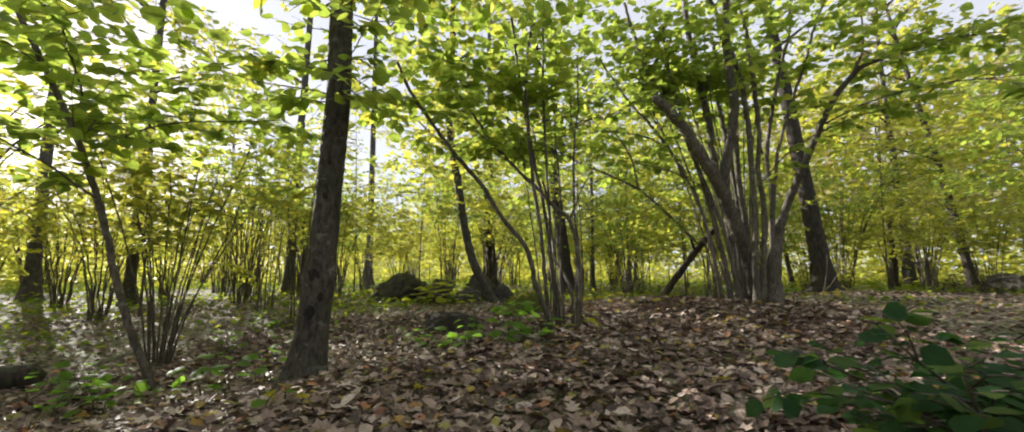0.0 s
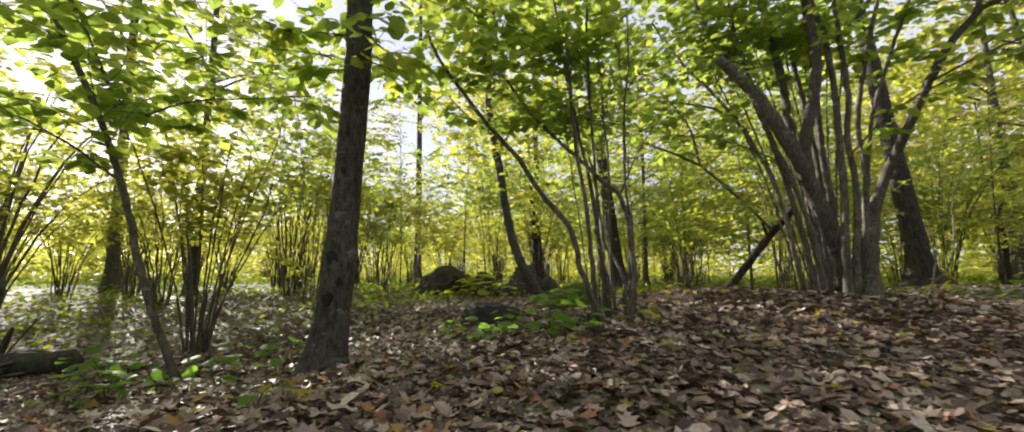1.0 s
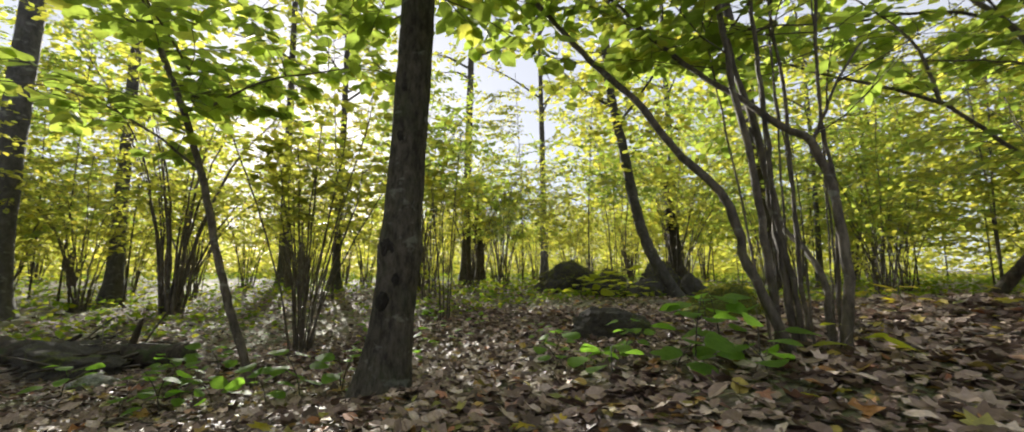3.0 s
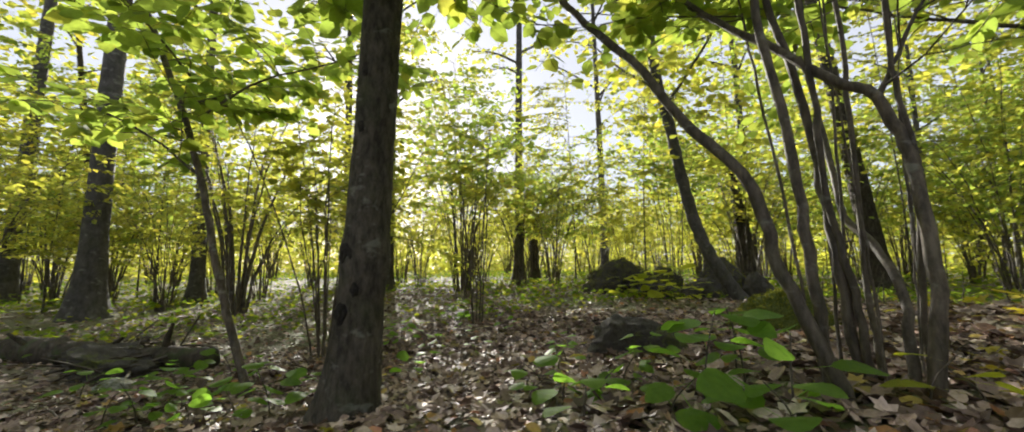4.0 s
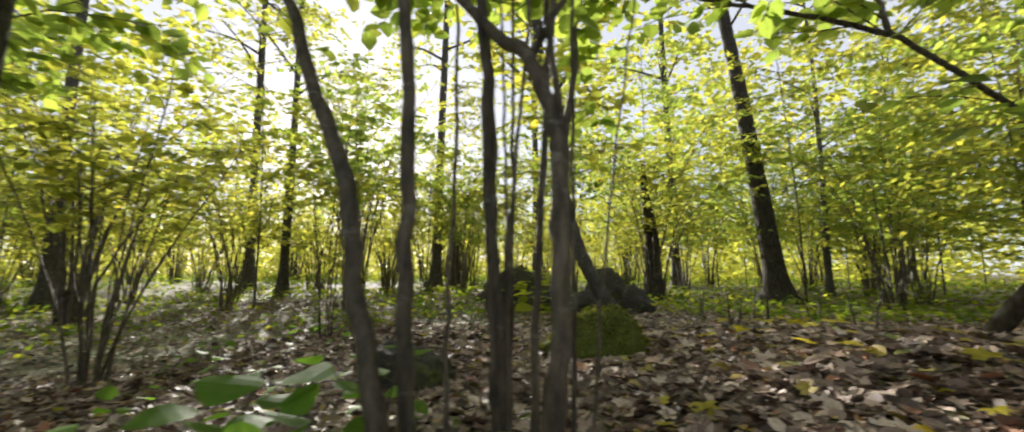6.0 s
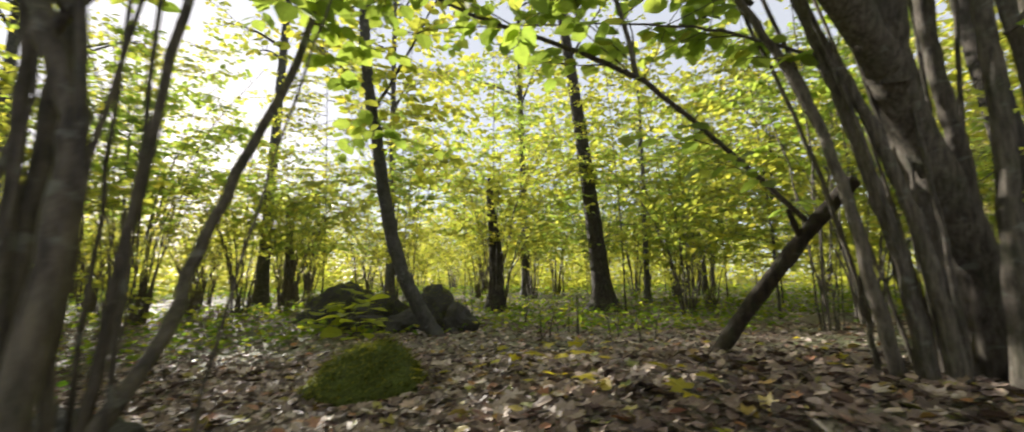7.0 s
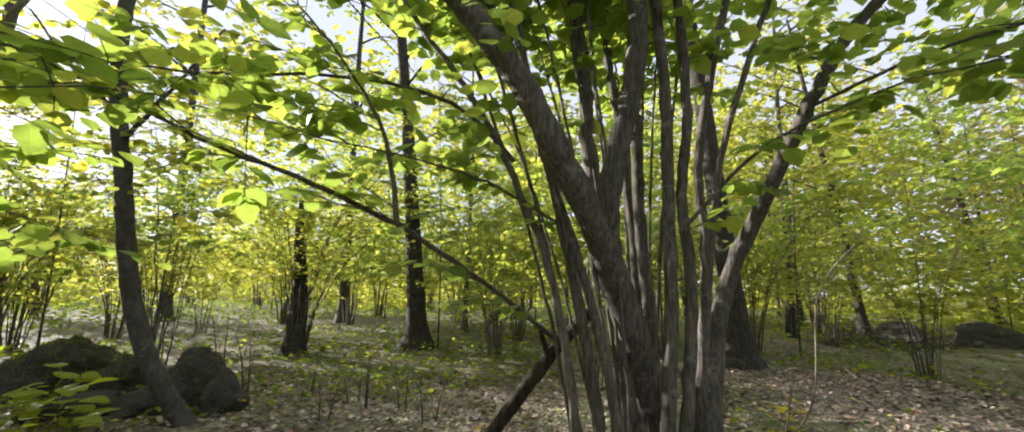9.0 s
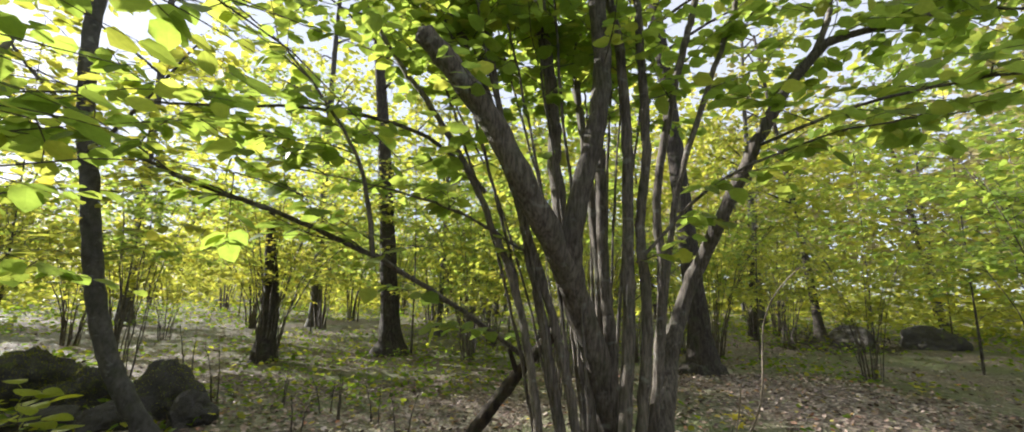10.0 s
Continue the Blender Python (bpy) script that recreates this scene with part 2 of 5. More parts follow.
def tube_arrays(pts, radii, sides, rough=0.0, rng=None):
    pts, radii = np.asarray(pts, float), np.asarray(radii, float)
    n = len(pts)
    tan = unit(np.gradient(pts, axis=0))
    a = np.cross(tan[0], (0.3, 1, 0.2))
    rows = []
    for k in range(n):
        a = unit(a - tan[k] * (a @ tan[k]))
        b = np.cross(tan[k], a)
        ang = np.linspace(0, 2 * np.pi, sides, endpoint=False)
        r = np.full(sides, radii[k])
        if rough:
            r = r * (1 + rough * (rng.random(sides) - 0.5))
        rows.append(pts[k] + (np.cos(ang) * r)[:, None] * a + (np.sin(ang) * r)[:, None] * b)
    v = np.vstack(rows)
    i, j = np.meshgrid(np.arange(n - 1), np.arange(sides), indexing="ij")
    q = np.stack([i * sides + j, i * sides + (j + 1) % sides, (i + 1) * sides + (j + 1) % sides, (i + 1) * sides + j], -1).reshape(-1, 4)
    # close the thin end with a point ring
    v = np.vstack([v, pts[-1] + tan[-1] * radii[-1] * 0.6])
    top = (n - 1) * sides
    cap = [[top + s, top + (s + 1) % sides, len(v) - 1, len(v) - 1] for s in range(sides)]
    return v, q, np.array([[c[0], c[1], c[2]] for c in cap])


def tube_mesh(name, pts, radii, sides=8, rough=0.0, rng=None):
    v, q, cap = tube_arrays(pts, radii, sides, rough, rng)
    me = bpy.data.meshes.new(name)
    me.from_pydata(v.tolist(), [], q.tolist() + cap.tolist())
    me.polygons.foreach_set("use_smooth", np.full(len(me.polygons), True))
    me.update()
    return me


def many_tubes(name, tubes, sides=4):
    """Many twigs in one mesh: each (points, first radius, last radius)."""
    vs, qs, at = [], [], 0
    for pts, r0, r1 in tubes:
        v, q, _ = tube_arrays(pts, np.linspace(r0, r1, len(pts)), sides)
        vs.append(v)
        qs.append(q + at)
        at += len(v)
    return np_mesh(name, np.vstack(vs), np.vstack(qs))


# outline of a round pointed leaf: along, across, up, in leaf lengths
OVATE = np.array([(0, 0, 0), (0.18, 0.36, 0.07), (0.62, 0.44, 0.08), (1.05, 0, -0.10), (0.62, -0.44, 0.08), (0.18, -0.36, 0.07)])
OVATE_Q = np.array([(0, 5, 4, 3), (0, 3, 2, 1)])
# a rounder leaf with a smooth edge, for plants close to the walk
ROUND = np.array([(u, w * k, 0.10 * abs(k) * w - 0.12 * u * u) for k in (1, 0, -1) for u, w in ((0, 0.06), (0.2, 0.40), (0.62, 0.45), (0.93, 0.20), (1.1, 0.0))])
ROUND_Q = np.array([(r * 5 + k, r * 5 + 5 + k, r * 5 + 6 + k, r * 5 + 1 + k) for r in (0, 1) for k in range(4)])
DIAMOND = np.array([(0, 0, 0), (0.5, 0.42, 0.08), (1.05, 0, -0.08), (0.5, -0.42, 0.08)])
DIAMOND_Q = np.array([(0, 3, 2, 1)])
CURLED = np.array([(0, 0, 0), (0.25, 0.32, 0.10), (0.7, 0.30, 0.16), (1.0, 0, 0.06), (0.7, -0.30, 0.13), (0.25, -0.32, 0.08)])
MAPLE = np.array([(0.1, 0, 0), (-0.05, 0.25, 0), (0.15, 0.55, 0.02), (0.35, 0.28, 0.03), (0.75, 0.48, 0), (0.62, 0.16, 0.03), (1.1, 0, -0.08),
                  (0.62, -0.16, 0.03), (0.75, -0.48, 0), (0.35, -0.28, 0.03), (0.15, -0.55, 0.02), (-0.05, -0.25, 0), (-0.75, 0.012, 0), (-0.75, -0.012, 0)])
MAPLE_Q = np.array([(0, 12, 13, 13), (0, 11, 10, 9), (0, 9, 7, 6), (9, 8, 7, 7), (0, 6, 5, 3), (5, 4, 3, 3), (0, 3, 2, 1)])


LOBED = np.array([(0.42, 0, -0.05), (-0.05, 0.08, 0.02), (0.12, 0.46, 0.10), (0.40, 0.26, 0.02), (0.74, 0.44, 0.13), (0.72, 0.16, 0.03), (1.06, 0.02, 0.10), (0.74, -0.15, 0.02), (0.70, -0.46, 0.09), (0.38, -0.24, 0.03), (0.10, -0.44, 0.14)])
LOBED_Q = np.array([(0, 3, 2, 1), (0, 5, 4, 3), (0, 7, 6, 5), (0, 9, 8, 7), (0, 1, 10, 9)])


def leaf_mesh(name, places, ways, ups, sizes, shape=OVATE, quads=OVATE_Q):
    """One mesh of many folded leaves."""
    p, d, n, s = np.asarray(places, float), unit(ways), np.asarray(ups, float), np.asarray(sizes, float)
    n = unit(n - d * np.sum(n * d, -1, keepdims=True))
    c = np.cross(n, d)
    t = shape[None] * s[:, None, None]
    v = p[:, None] + d[:, None] * t[..., 0:1] + c[:, None] * t[..., 1:2] + n[:, None] * t[..., 2:3]
    q = quads[None] + (np.arange(len(p)) * len(shape))[:, None, None]
    q = q.reshape(-1, 4)
    if (q[:, 2] == q[:, 3]).any():
        me = bpy.data.meshes.new(name)
        me.from_pydata(v.reshape(-1, 3).tolist(), [], [list(dict.fromkeys(f)) for f in q.tolist()])
        me.update()
        return me
    return np_mesh(name, v.reshape(-1, 3), q, False)


def part(name, mesh, mat, parent=None, label=""):
    ob = new(name, mesh)
    if mat and not mesh.materials:
        mesh.materials.append(mat)
    ob.parent = parent
    return tagged(ob, label) if label else ob


def thing(name, place, label, category, group=""):
    ob = new(name)
    ob.empty_display_size = 0.1
    ob.location = place
    return tagged(ob, label, category, group)


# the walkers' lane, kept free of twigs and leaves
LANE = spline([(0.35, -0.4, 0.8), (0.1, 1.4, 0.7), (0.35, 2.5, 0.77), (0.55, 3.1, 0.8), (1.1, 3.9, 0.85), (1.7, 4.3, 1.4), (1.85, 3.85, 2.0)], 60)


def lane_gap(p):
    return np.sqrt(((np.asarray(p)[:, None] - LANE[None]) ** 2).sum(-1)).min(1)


class Twigs:
    """Collects the twigs and leaves of one plant, in its own coordinates."""

    def __init__(self, seed, size=0.085, coarse=False):
        self.coarse = coarse
        self.rng = np.random.default_rng(seed)
        self.size = size
        self.twigs, self.p, self.d, self.n, self.s = [], [], [], [], []

    def leaves(self, pts, way, size, density):
        r = self.rng
        pts = np.asarray(pts)
        length = np.linalg.norm(pts[-1] - pts[0])
        n = max(2, int(length / (size * 0.62) * density))
        f = np.sort(r.uniform(0.08, 1.0, n)) * (len(pts) - 1)
        i = np.minimum(f.astype(int), len(pts) - 2)
        pos = pts[i] + (pts[i + 1] - pts[i]) * (f - i)[:, None]
        side = unit(np.cross(way, (0, 0, 1)) + 1e-4)
        sign = np.where(np.arange(n) % 2 == 0, 1.0, -1.0)[:, None]
        d = unit(np.asarray(way)[None] * r.uniform(0.3, 0.9, (n, 1)) + side[None] * sign * r.uniform(0.5, 1.0, (n, 1)) + r.normal(0, 0.22, (n, 3)) + np.array((0, 0, -0.22)))
        up = np.array((0, 0, 1.0)) + r.normal(0, 0.38, (n, 3))
        self.p.append(pos + d * 0.012)
        self.d.append(d)
        self.n.append(up)
        self.s.append(size * r.uniform(0.6, 1.25, n))

    def spray(self, start, way, length, sub=3, density=1.0, thick=0.005, sag=0.04):
        r = self.rng
        p, d = np.asarray(start, float), unit(way)
        seg = max(3, int(length / (0.4 if self.coarse else 0.19)))
        pts, way_at = [p], [d]
        for _ in range(seg):
            d = unit(d + r.normal(0, 0.10, 3) + np.array((0, 0, -sag)))
            p = p + d * (length / seg)
            pts.append(p)
            way_at.append(d)
        if sub or not self.coarse:
            self.twigs.append((pts, thick, 0.0015))
        self.leaves(pts, unit(pts[-1] - pts[0]), self.size, density)
        for k in range(sub):
            i = int(r.integers(1, seg + 1))
            w = way_at[i]
            side = unit(np.cross(w, (0, 0, 1)) + 1e-4) * (1 if k % 2 else -1)
            self.spray(pts[i], w * r.uniform(0.4, 0.9) + side * r.uniform(0.6, 1.0) + r.normal(0, 0.15, 3), length * r.uniform(0.3, 0.55), 0 if sub < 5 else 2, density, thick * 0.55, sag)

    def from_stem(self, pts, low, count, length, sub=3, density=1.0):
        """Side sprays on the stem above the height low."""
        r = self.rng
        pts = np.asarray(pts)
        ok = np.nonzero(pts[:, 2] >= low)[0]
        if len(ok) == 0:
            return
        for k in range(count):
            i = int(ok[min(len(ok) - 1, int(len(ok) * (k + r.random()) / count))])
            a = r.uniform(0, 2 * np.pi)
            t = unit(pts[min(i + 1, len(pts) - 1)] - pts[max(i - 1, 0)])
            self.spray(pts[i], np.array((math.cos(a), math.sin(a), r.uniform(-0.05, 0.35))) + t * 0.45, length * r.uniform(0.6, 1.3), sub, density)

    def finish(self, root, mat, shape=OVATE, quads=OVATE_Q, sides=4, lane=None, clear=1.5):
        if not self.p:
            return
        p, d, n, s = np.vstack(self.p), np.vstack(self.d), np.vstack(self.n), np.hstack(self.s)
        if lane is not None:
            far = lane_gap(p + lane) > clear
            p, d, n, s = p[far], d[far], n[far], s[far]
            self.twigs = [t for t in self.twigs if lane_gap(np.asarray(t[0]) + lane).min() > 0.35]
        tagged(part("twig_mass", many_tubes("twig_mass", self.twigs, sides), BARK_TWIG, root), kind="stuff")
        tagged(part("foliage", leaf_mesh("foliage", p, d, n, s, shape, quads), mat, root), kind="stuff")


def taper(n, r0, r1, power=1.0, flare=0.0):
    u = np.linspace(0, 1, n)
    return r0 + (r1 - r0) * u ** power + flare * np.exp(-u * n / 3.0)


def extend(ctrl, more, lean=0.1, seed=0):
    """Carries a stem on past its last point."""
    c = [np.asarray(p, float) for p in ctrl]
    r = np.random.default_rng(seed)
    d = unit(c[-1] - c[-2])
    for _ in range(3):
        d = unit(d + np.array((0, 0, lean)) + r.normal(0, 0.08, 3))
        c.append(c[-1] + d * more / 3)
    return c


# ---- ground ----
def axis(lo, hi, step, far):
    mid = np.arange(lo, hi + step / 2, step)
    out = np.cumsum(step * 1.16 ** np.arange(1, 80))
    out = out[out < far]
    return np.concatenate([lo - out[::-1], mid, hi + out])


def build_ground():
    xs, ys = axis(-7, 7, 0.09, 420.0), axis(-1.5, 12, 0.09, 420.0)
    gx, gy = np.meshgrid(xs, ys, indexing="ij")
    z = height(gx, gy)
    rng = np.random.default_rng(5)
    near = np.exp(-((gx / 12) ** 2 + ((gy - 5) / 12) ** 2))
    z = z + rng.normal(0, 0.009, z.shape) * near
    v = np.stack([gx, gy, z], -1).reshape(-1, 3)
    ny = len(ys)
    i, j = np.meshgrid(np.arange(len(xs) - 1), np.arange(ny - 1), indexing="ij")
    q = np.stack([i * ny + j, (i + 1) * ny + j, (i + 1) * ny + j + 1, i * ny + j + 1], -1).reshape(-1, 4)
    ob = part("ground", np_mesh("ground", v, q), SOIL)
    return tagged(ob, "brown forest floor of soil and rotting leaves", "ground", kind="structure")


def build_litter():
    rng = np.random.default_rng(11)
    # large whole leaves along the walk, smaller broken ones between, thinner towards the edge
    fields = ((17000, -4.6, 4.2, 1.0, 7.6, 0.055, 0.105, 0.030), (44000, -5.5, 4.5, 0.3, 8.0, 0.025, 0.06, 0.018), (34000, -11, 10, 0.5, 13.0, 0.035, 0.085, 0.022), (15000, -16, 16, -2, 22.0, 0.05, 0.10, 0.022))
    xy, s, lift = [], [], []
    for n, x0, x1, y0, y1, s0, s1, top in fields:
        xy.append(np.stack([rng.uniform(x0, x1, n), rng.uniform(y0, y1, n)], -1))
        s.append(rng.uniform(s0, s1, n))
        lift.append(rng.uniform(0.002, top, n))
    xy, s, lift = np.vstack(xy), np.hstack(s), np.hstack(lift)
    n = len(xy)
    a = rng.uniform(0, 2 * np.pi, n)
    d = np.stack([np.cos(a), np.sin(a), rng.normal(0, 0.22, n)], -1)
    up = np.stack([rng.normal(0, 0.42, n), rng.normal(0, 0.42, n), np.ones(n)], -1)
    z = height(xy[:, 0], xy[:, 1]) + lift
    pos, lobed = np.column_stack([xy, z]), (np.arange(n) < fields[0][0]) & (rng.random(n) < 0.6)
    for pick, shape, quads, label in ((~lobed, CURLED, OVATE_Q, "dry brown and grey fallen leaves on the forest floor"), (lobed, LOBED, LOBED_Q, "curled lobed brown leaves fallen along the way")):
        ob = part("leaf_litter", leaf_mesh("leaf_litter", pos[pick], d[pick], up[pick], s[pick] * rng.uniform(0.85, 1.15, pick.sum()), shape, quads), LITTER)
        tagged(ob, label, "leaf litter", kind="stuff")


ground = build_ground()
build_litter()


# ---- the grey maple trunk ----
def build_maple():
    base = np.array((-2.12, 3.42, 0.0))
    root = thing("maple_tree", base, "tall grey-barked tree with pale lichen patches and dark knots", "tree")
    ctrl = np.array([(-0.04, -0.04, -0.34), (0.0, 0.0, 0.22), (0.03, 0.03, 0.84), (0.05, 0.05, 1.43), (0.07, 0.06, 2.05), (0.09, 0.07, 2.7), (0.08, 0.05, 4.2), (0.15, 0.1, 7.0), (0.1, 0.2, 11.0)])
    n, sides = 150, 36
    pts = spline(ctrl, n)
    rng = np.random.default_rng(2)
    r = 0.127 - 0.0045 * pts[:, 2] + 0.085 * np.exp(-np.maximum(pts[:, 2] + 0.14, 0) / 0.30) + 0.02 * np.exp(-((pts[:, 2] - 0.82) / 0.12) ** 2)
    v, q, cap = tube_arrays(pts, r, sides)
    for k in range(n * sides):
        c = pts[k // sides]
        off = v[k] - c
        ang = math.atan2(off[1], off[0])
        h = c[2]
        lobe = 0.18 * math.exp(-max(h + 0.14, 0) / 0.22) * math.cos(3 * ang + 0.6)
        lump = 0.07 * noise.noise((ang * 1.6, 0, h * 2.2)) + 0.035 * noise.noise((math.cos(ang) * 6, math.sin(ang) * 6, h * 9))
        v[k] = c + off * (1 + lobe + lump)
    me = bpy.data.meshes.new("trunk")
    me.from_pydata(v.tolist(), [], q.tolist() + cap.tolist())
    me.polygons.foreach_set("use_smooth", np.full(len(me.polygons), True))
    trunk = part("trunk", me, BARK_MAPLE, root)
    # knots facing the walk
    for h, a, size in ((0.82, -84, 0.062), (0.50, -78, 0.05), (0.62, -48, 0.035), (1.55, -72, 0.03), (1.9, -70, 0.028)):
        bm = bmesh.new()
        bmesh.ops.create_icosphere(bm, subdivisions=3, radius=size)
        for w in bm.verts:
            w.co *= 1 + 0.35 * noise.noise(w.co * 40)
        m = bpy.data.meshes.new("knot")
        bm.to_mesh(m)
        bm.free()
        kn = part("knot", m, KNOT, trunk, "dark knot in the bark")
        c = pts[np.argmin(abs(pts[:, 2] - h))]
        ra = 0.127 + 0.075 * math.exp(-h / 0.28) - 0.0045 * h
        kn.location = c + np.array((math.cos(radians(a)), math.sin(radians(a)), 0)) * ra * 0.93
        kn.scale = (1.0, 0.55, 1.2)
    tw = Twigs(21, 0.125)
    for h, count, length in ((2.85, 4, 1.1), (3.4, 4, 1.4), (4.1, 5, 1.6), (4.9, 5, 1.8), (5.7, 5, 2.0)):
        c = pts[np.argmin(abs(pts[:, 2] - h))]
        for k in range(count):
            a = 2 * np.pi * (k + tw.rng.random()) / count
            tw.spray(c, (math.cos(a), math.sin(a), 0.18), length * tw.rng.uniform(0.7, 1.2), 6, 0.8, 0.010, 0.03)
    for a, h, length in ((-40, 2.55, 1.0), (-140, 2.6, 1.1), (170, 2.55, 1.0), (60, 2.65, 1.0)):
        c = pts[np.argmin(abs(pts[:, 2] - h))]
        tw.spray(c, (math.cos(radians(a)), math.sin(radians(a)), 0.10), length, 5, 0.7, 0.008, 0.05)
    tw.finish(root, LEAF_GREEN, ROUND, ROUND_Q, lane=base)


build_maple()


# ---- stems through control points ----
def stems_plant(name, base, label, stems, leaf, seed, size, bark, group="", category="shrub", sprays=7, low=1.6, spray_len=0.7, sides=10, extra=(), girth=1.0, clear=1.5):
    """A plant of several stems: each (control points in the world, first radius, last radius, length to carry it on)."""
    base = np.asarray(base, float)
    root = thing(name, base, label, category, group)
    tw = Twigs(seed, size)
    rng = np.random.default_rng(seed + 1)
    for k, (ctrl, r0, r1, more) in enumerate(stems):
        r0, r1 = r0 * girth, r1 * girth
        c = np.asarray(ctrl, float) - base
        if more:
            c = extend(c, more, 0.12, seed + k)
        n = max(14, int(np.sum(np.linalg.norm(np.diff(c, axis=0), axis=1)) / 0.09))
        pts = spline(c, n)
        pts[1:-1] += rng.normal(0, 0.0035, (n - 2, 3))
        part("stem", tube_mesh("stem", pts, taper(n, r0, r1, 0.9, r0 * 0.25) * (1 + 0.05 * np.sin(np.arange(n) * 1.7 + k)), sides, 0.10, rng), bark, root)
        if more:
            tw.from_stem(pts, low, sprays, spray_len)
    for pts, r0, r1, n_spray, length in extra:
        c = np.asarray(pts, float) - base
        n = max(10, int(np.sum(np.linalg.norm(np.diff(c, axis=0), axis=1)) / 0.1))
        p = spline(c, n)
        p[1:-1] += rng.normal(0, 0.004, (n - 2, 3))
        part("branch", tube_mesh("branch", p, taper(n, r0, r1), 7, 0.08, rng), bark, root)
        tw.from_stem(p, -5, n_spray, length)
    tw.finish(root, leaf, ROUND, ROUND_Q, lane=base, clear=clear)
    return root


def young_hazel():
    z = ground_z(0.1, 4.5)
    s = []
    s.append(([(0.07, 4.20, z - 0.08), (0.03, 4.19, 0.26), (-0.05, 4.19, 0.48), (-0.15, 4.19, 0.73), (-0.23, 4.18, 1.09), (-0.49, 4.21, 1.42), (-0.74, 4.24, 1.81), (-1.12, 4.28, 2.26)], 0.033, 0.022, 1.4))
    s.append(([(-0.01, 4.28, z - 0.08), (-0.03, 4.28, 0.37), (-0.05, 4.27, 0.69), (-0.08, 4.29, 1.13), (-0.13, 4.31, 1.53), (-0.18, 4.32, 1.83)], 0.027, 0.019, 2.0))
    s.append(([(0.06, 4.56, z - 0.08), (0.04, 4.57, 0.32), (0.0, 4.58, 0.78), (-0.05, 4.62, 1.32), (-0.12, 4.65, 1.77), (-0.17, 4.67, 1.98)], 0.026, 0.019, 2.2))
    s.append(([(0.1, 4.54, z - 0.08), (0.08, 4.55, 0.34), (0.05, 4.56, 0.66), (-0.01, 4.57, 1.04), (-0.02, 4.55, 1.46), (-0.04, 4.52, 1.91)], 0.020, 0.014, 1.8))
    s.append(([(0.12, 4.64, z - 0.08), (0.11, 4.66, 0.3), (0.09, 4.7, 0.73), (0.09, 4.76, 1.32), (0.08, 4.83, 1.94)], 0.017, 0.011, 1.5))
    s.append(([(0.22, 4.5, z - 0.08), (0.21, 4.56, 0.36), (0.21, 4.63, 0.61), (0.13, 4.82, 0.83), (0.02, 4.93, 0.98), (-0.04, 5.09, 1.32), (-0.12, 5.37, 1.85)], 0.024, 0.015, 1.4))
    s.append(([(0.27, 4.48, z - 0.08), (0.28, 4.48, 0.37), (0.31, 4.48, 0.67), (0.29, 4.52, 1.08), (0.26, 4.53, 1.25), (0.19, 4.5, 1.45), (0.06, 4.53, 1.56), (-0.16, 4.57, 1.81), (-0.43, 4.63, 2.09)], 0.033, 0.018, 1.5))
    s.append(([(0.26, 4.54, z - 0.08), (0.27, 4.54, 0.7), (0.3, 4.53, 1.13), (0.27, 4.52, 1.41), (0.25, 4.5, 1.75)], 0.013, 0.010, 1.6))
    s.append(([(-0.05, 4.45, z - 0.08), (-0.12, 4.5, 0.6), (-0.2, 4.6, 1.2), (-0.3, 4.7, 1.9)], 0.009, 0.006, 1.2))
    rng = np.random.default_rng(38)
    for k in range(5):
        x0, y0, dx, dy = 0.1 + rng.normal(0, 0.11), 4.62 + rng.normal(0, 0.11), rng.normal(-0.05, 0.22), rng.uniform(0.0, 0.5)
        s.append(([(x0, y0, z - 0.08), (x0 + dx * 0.2, y0 + dy * 0.2, 0.75), (x0 + dx * 0.55, y0 + dy * 0.55, 1.35), (x0 + dx, y0 + dy, rng.uniform(1.9, 2.4))], rng.uniform(0.006, 0.010), 0.004, 0.9 if k < 3 else 0))
    x = [([(0.2, 4.5, 1.44), (0.26, 4.54, 1.58), (0.31, 4.6, 1.72), (0.5, 4.8, 2.1)], 0.013, 0.006, 3, 0.5)]
    stems_plant("young_hazel", (0.1, 4.5, z), "clump of slim grey hazel stems with bright green leaves above", s, LEAF_GREEN, 31, 0.10, BARK_HAZEL, sprays=7, low=1.75, spray_len=1.15, extra=x, girth=0.88, clear=1.9)


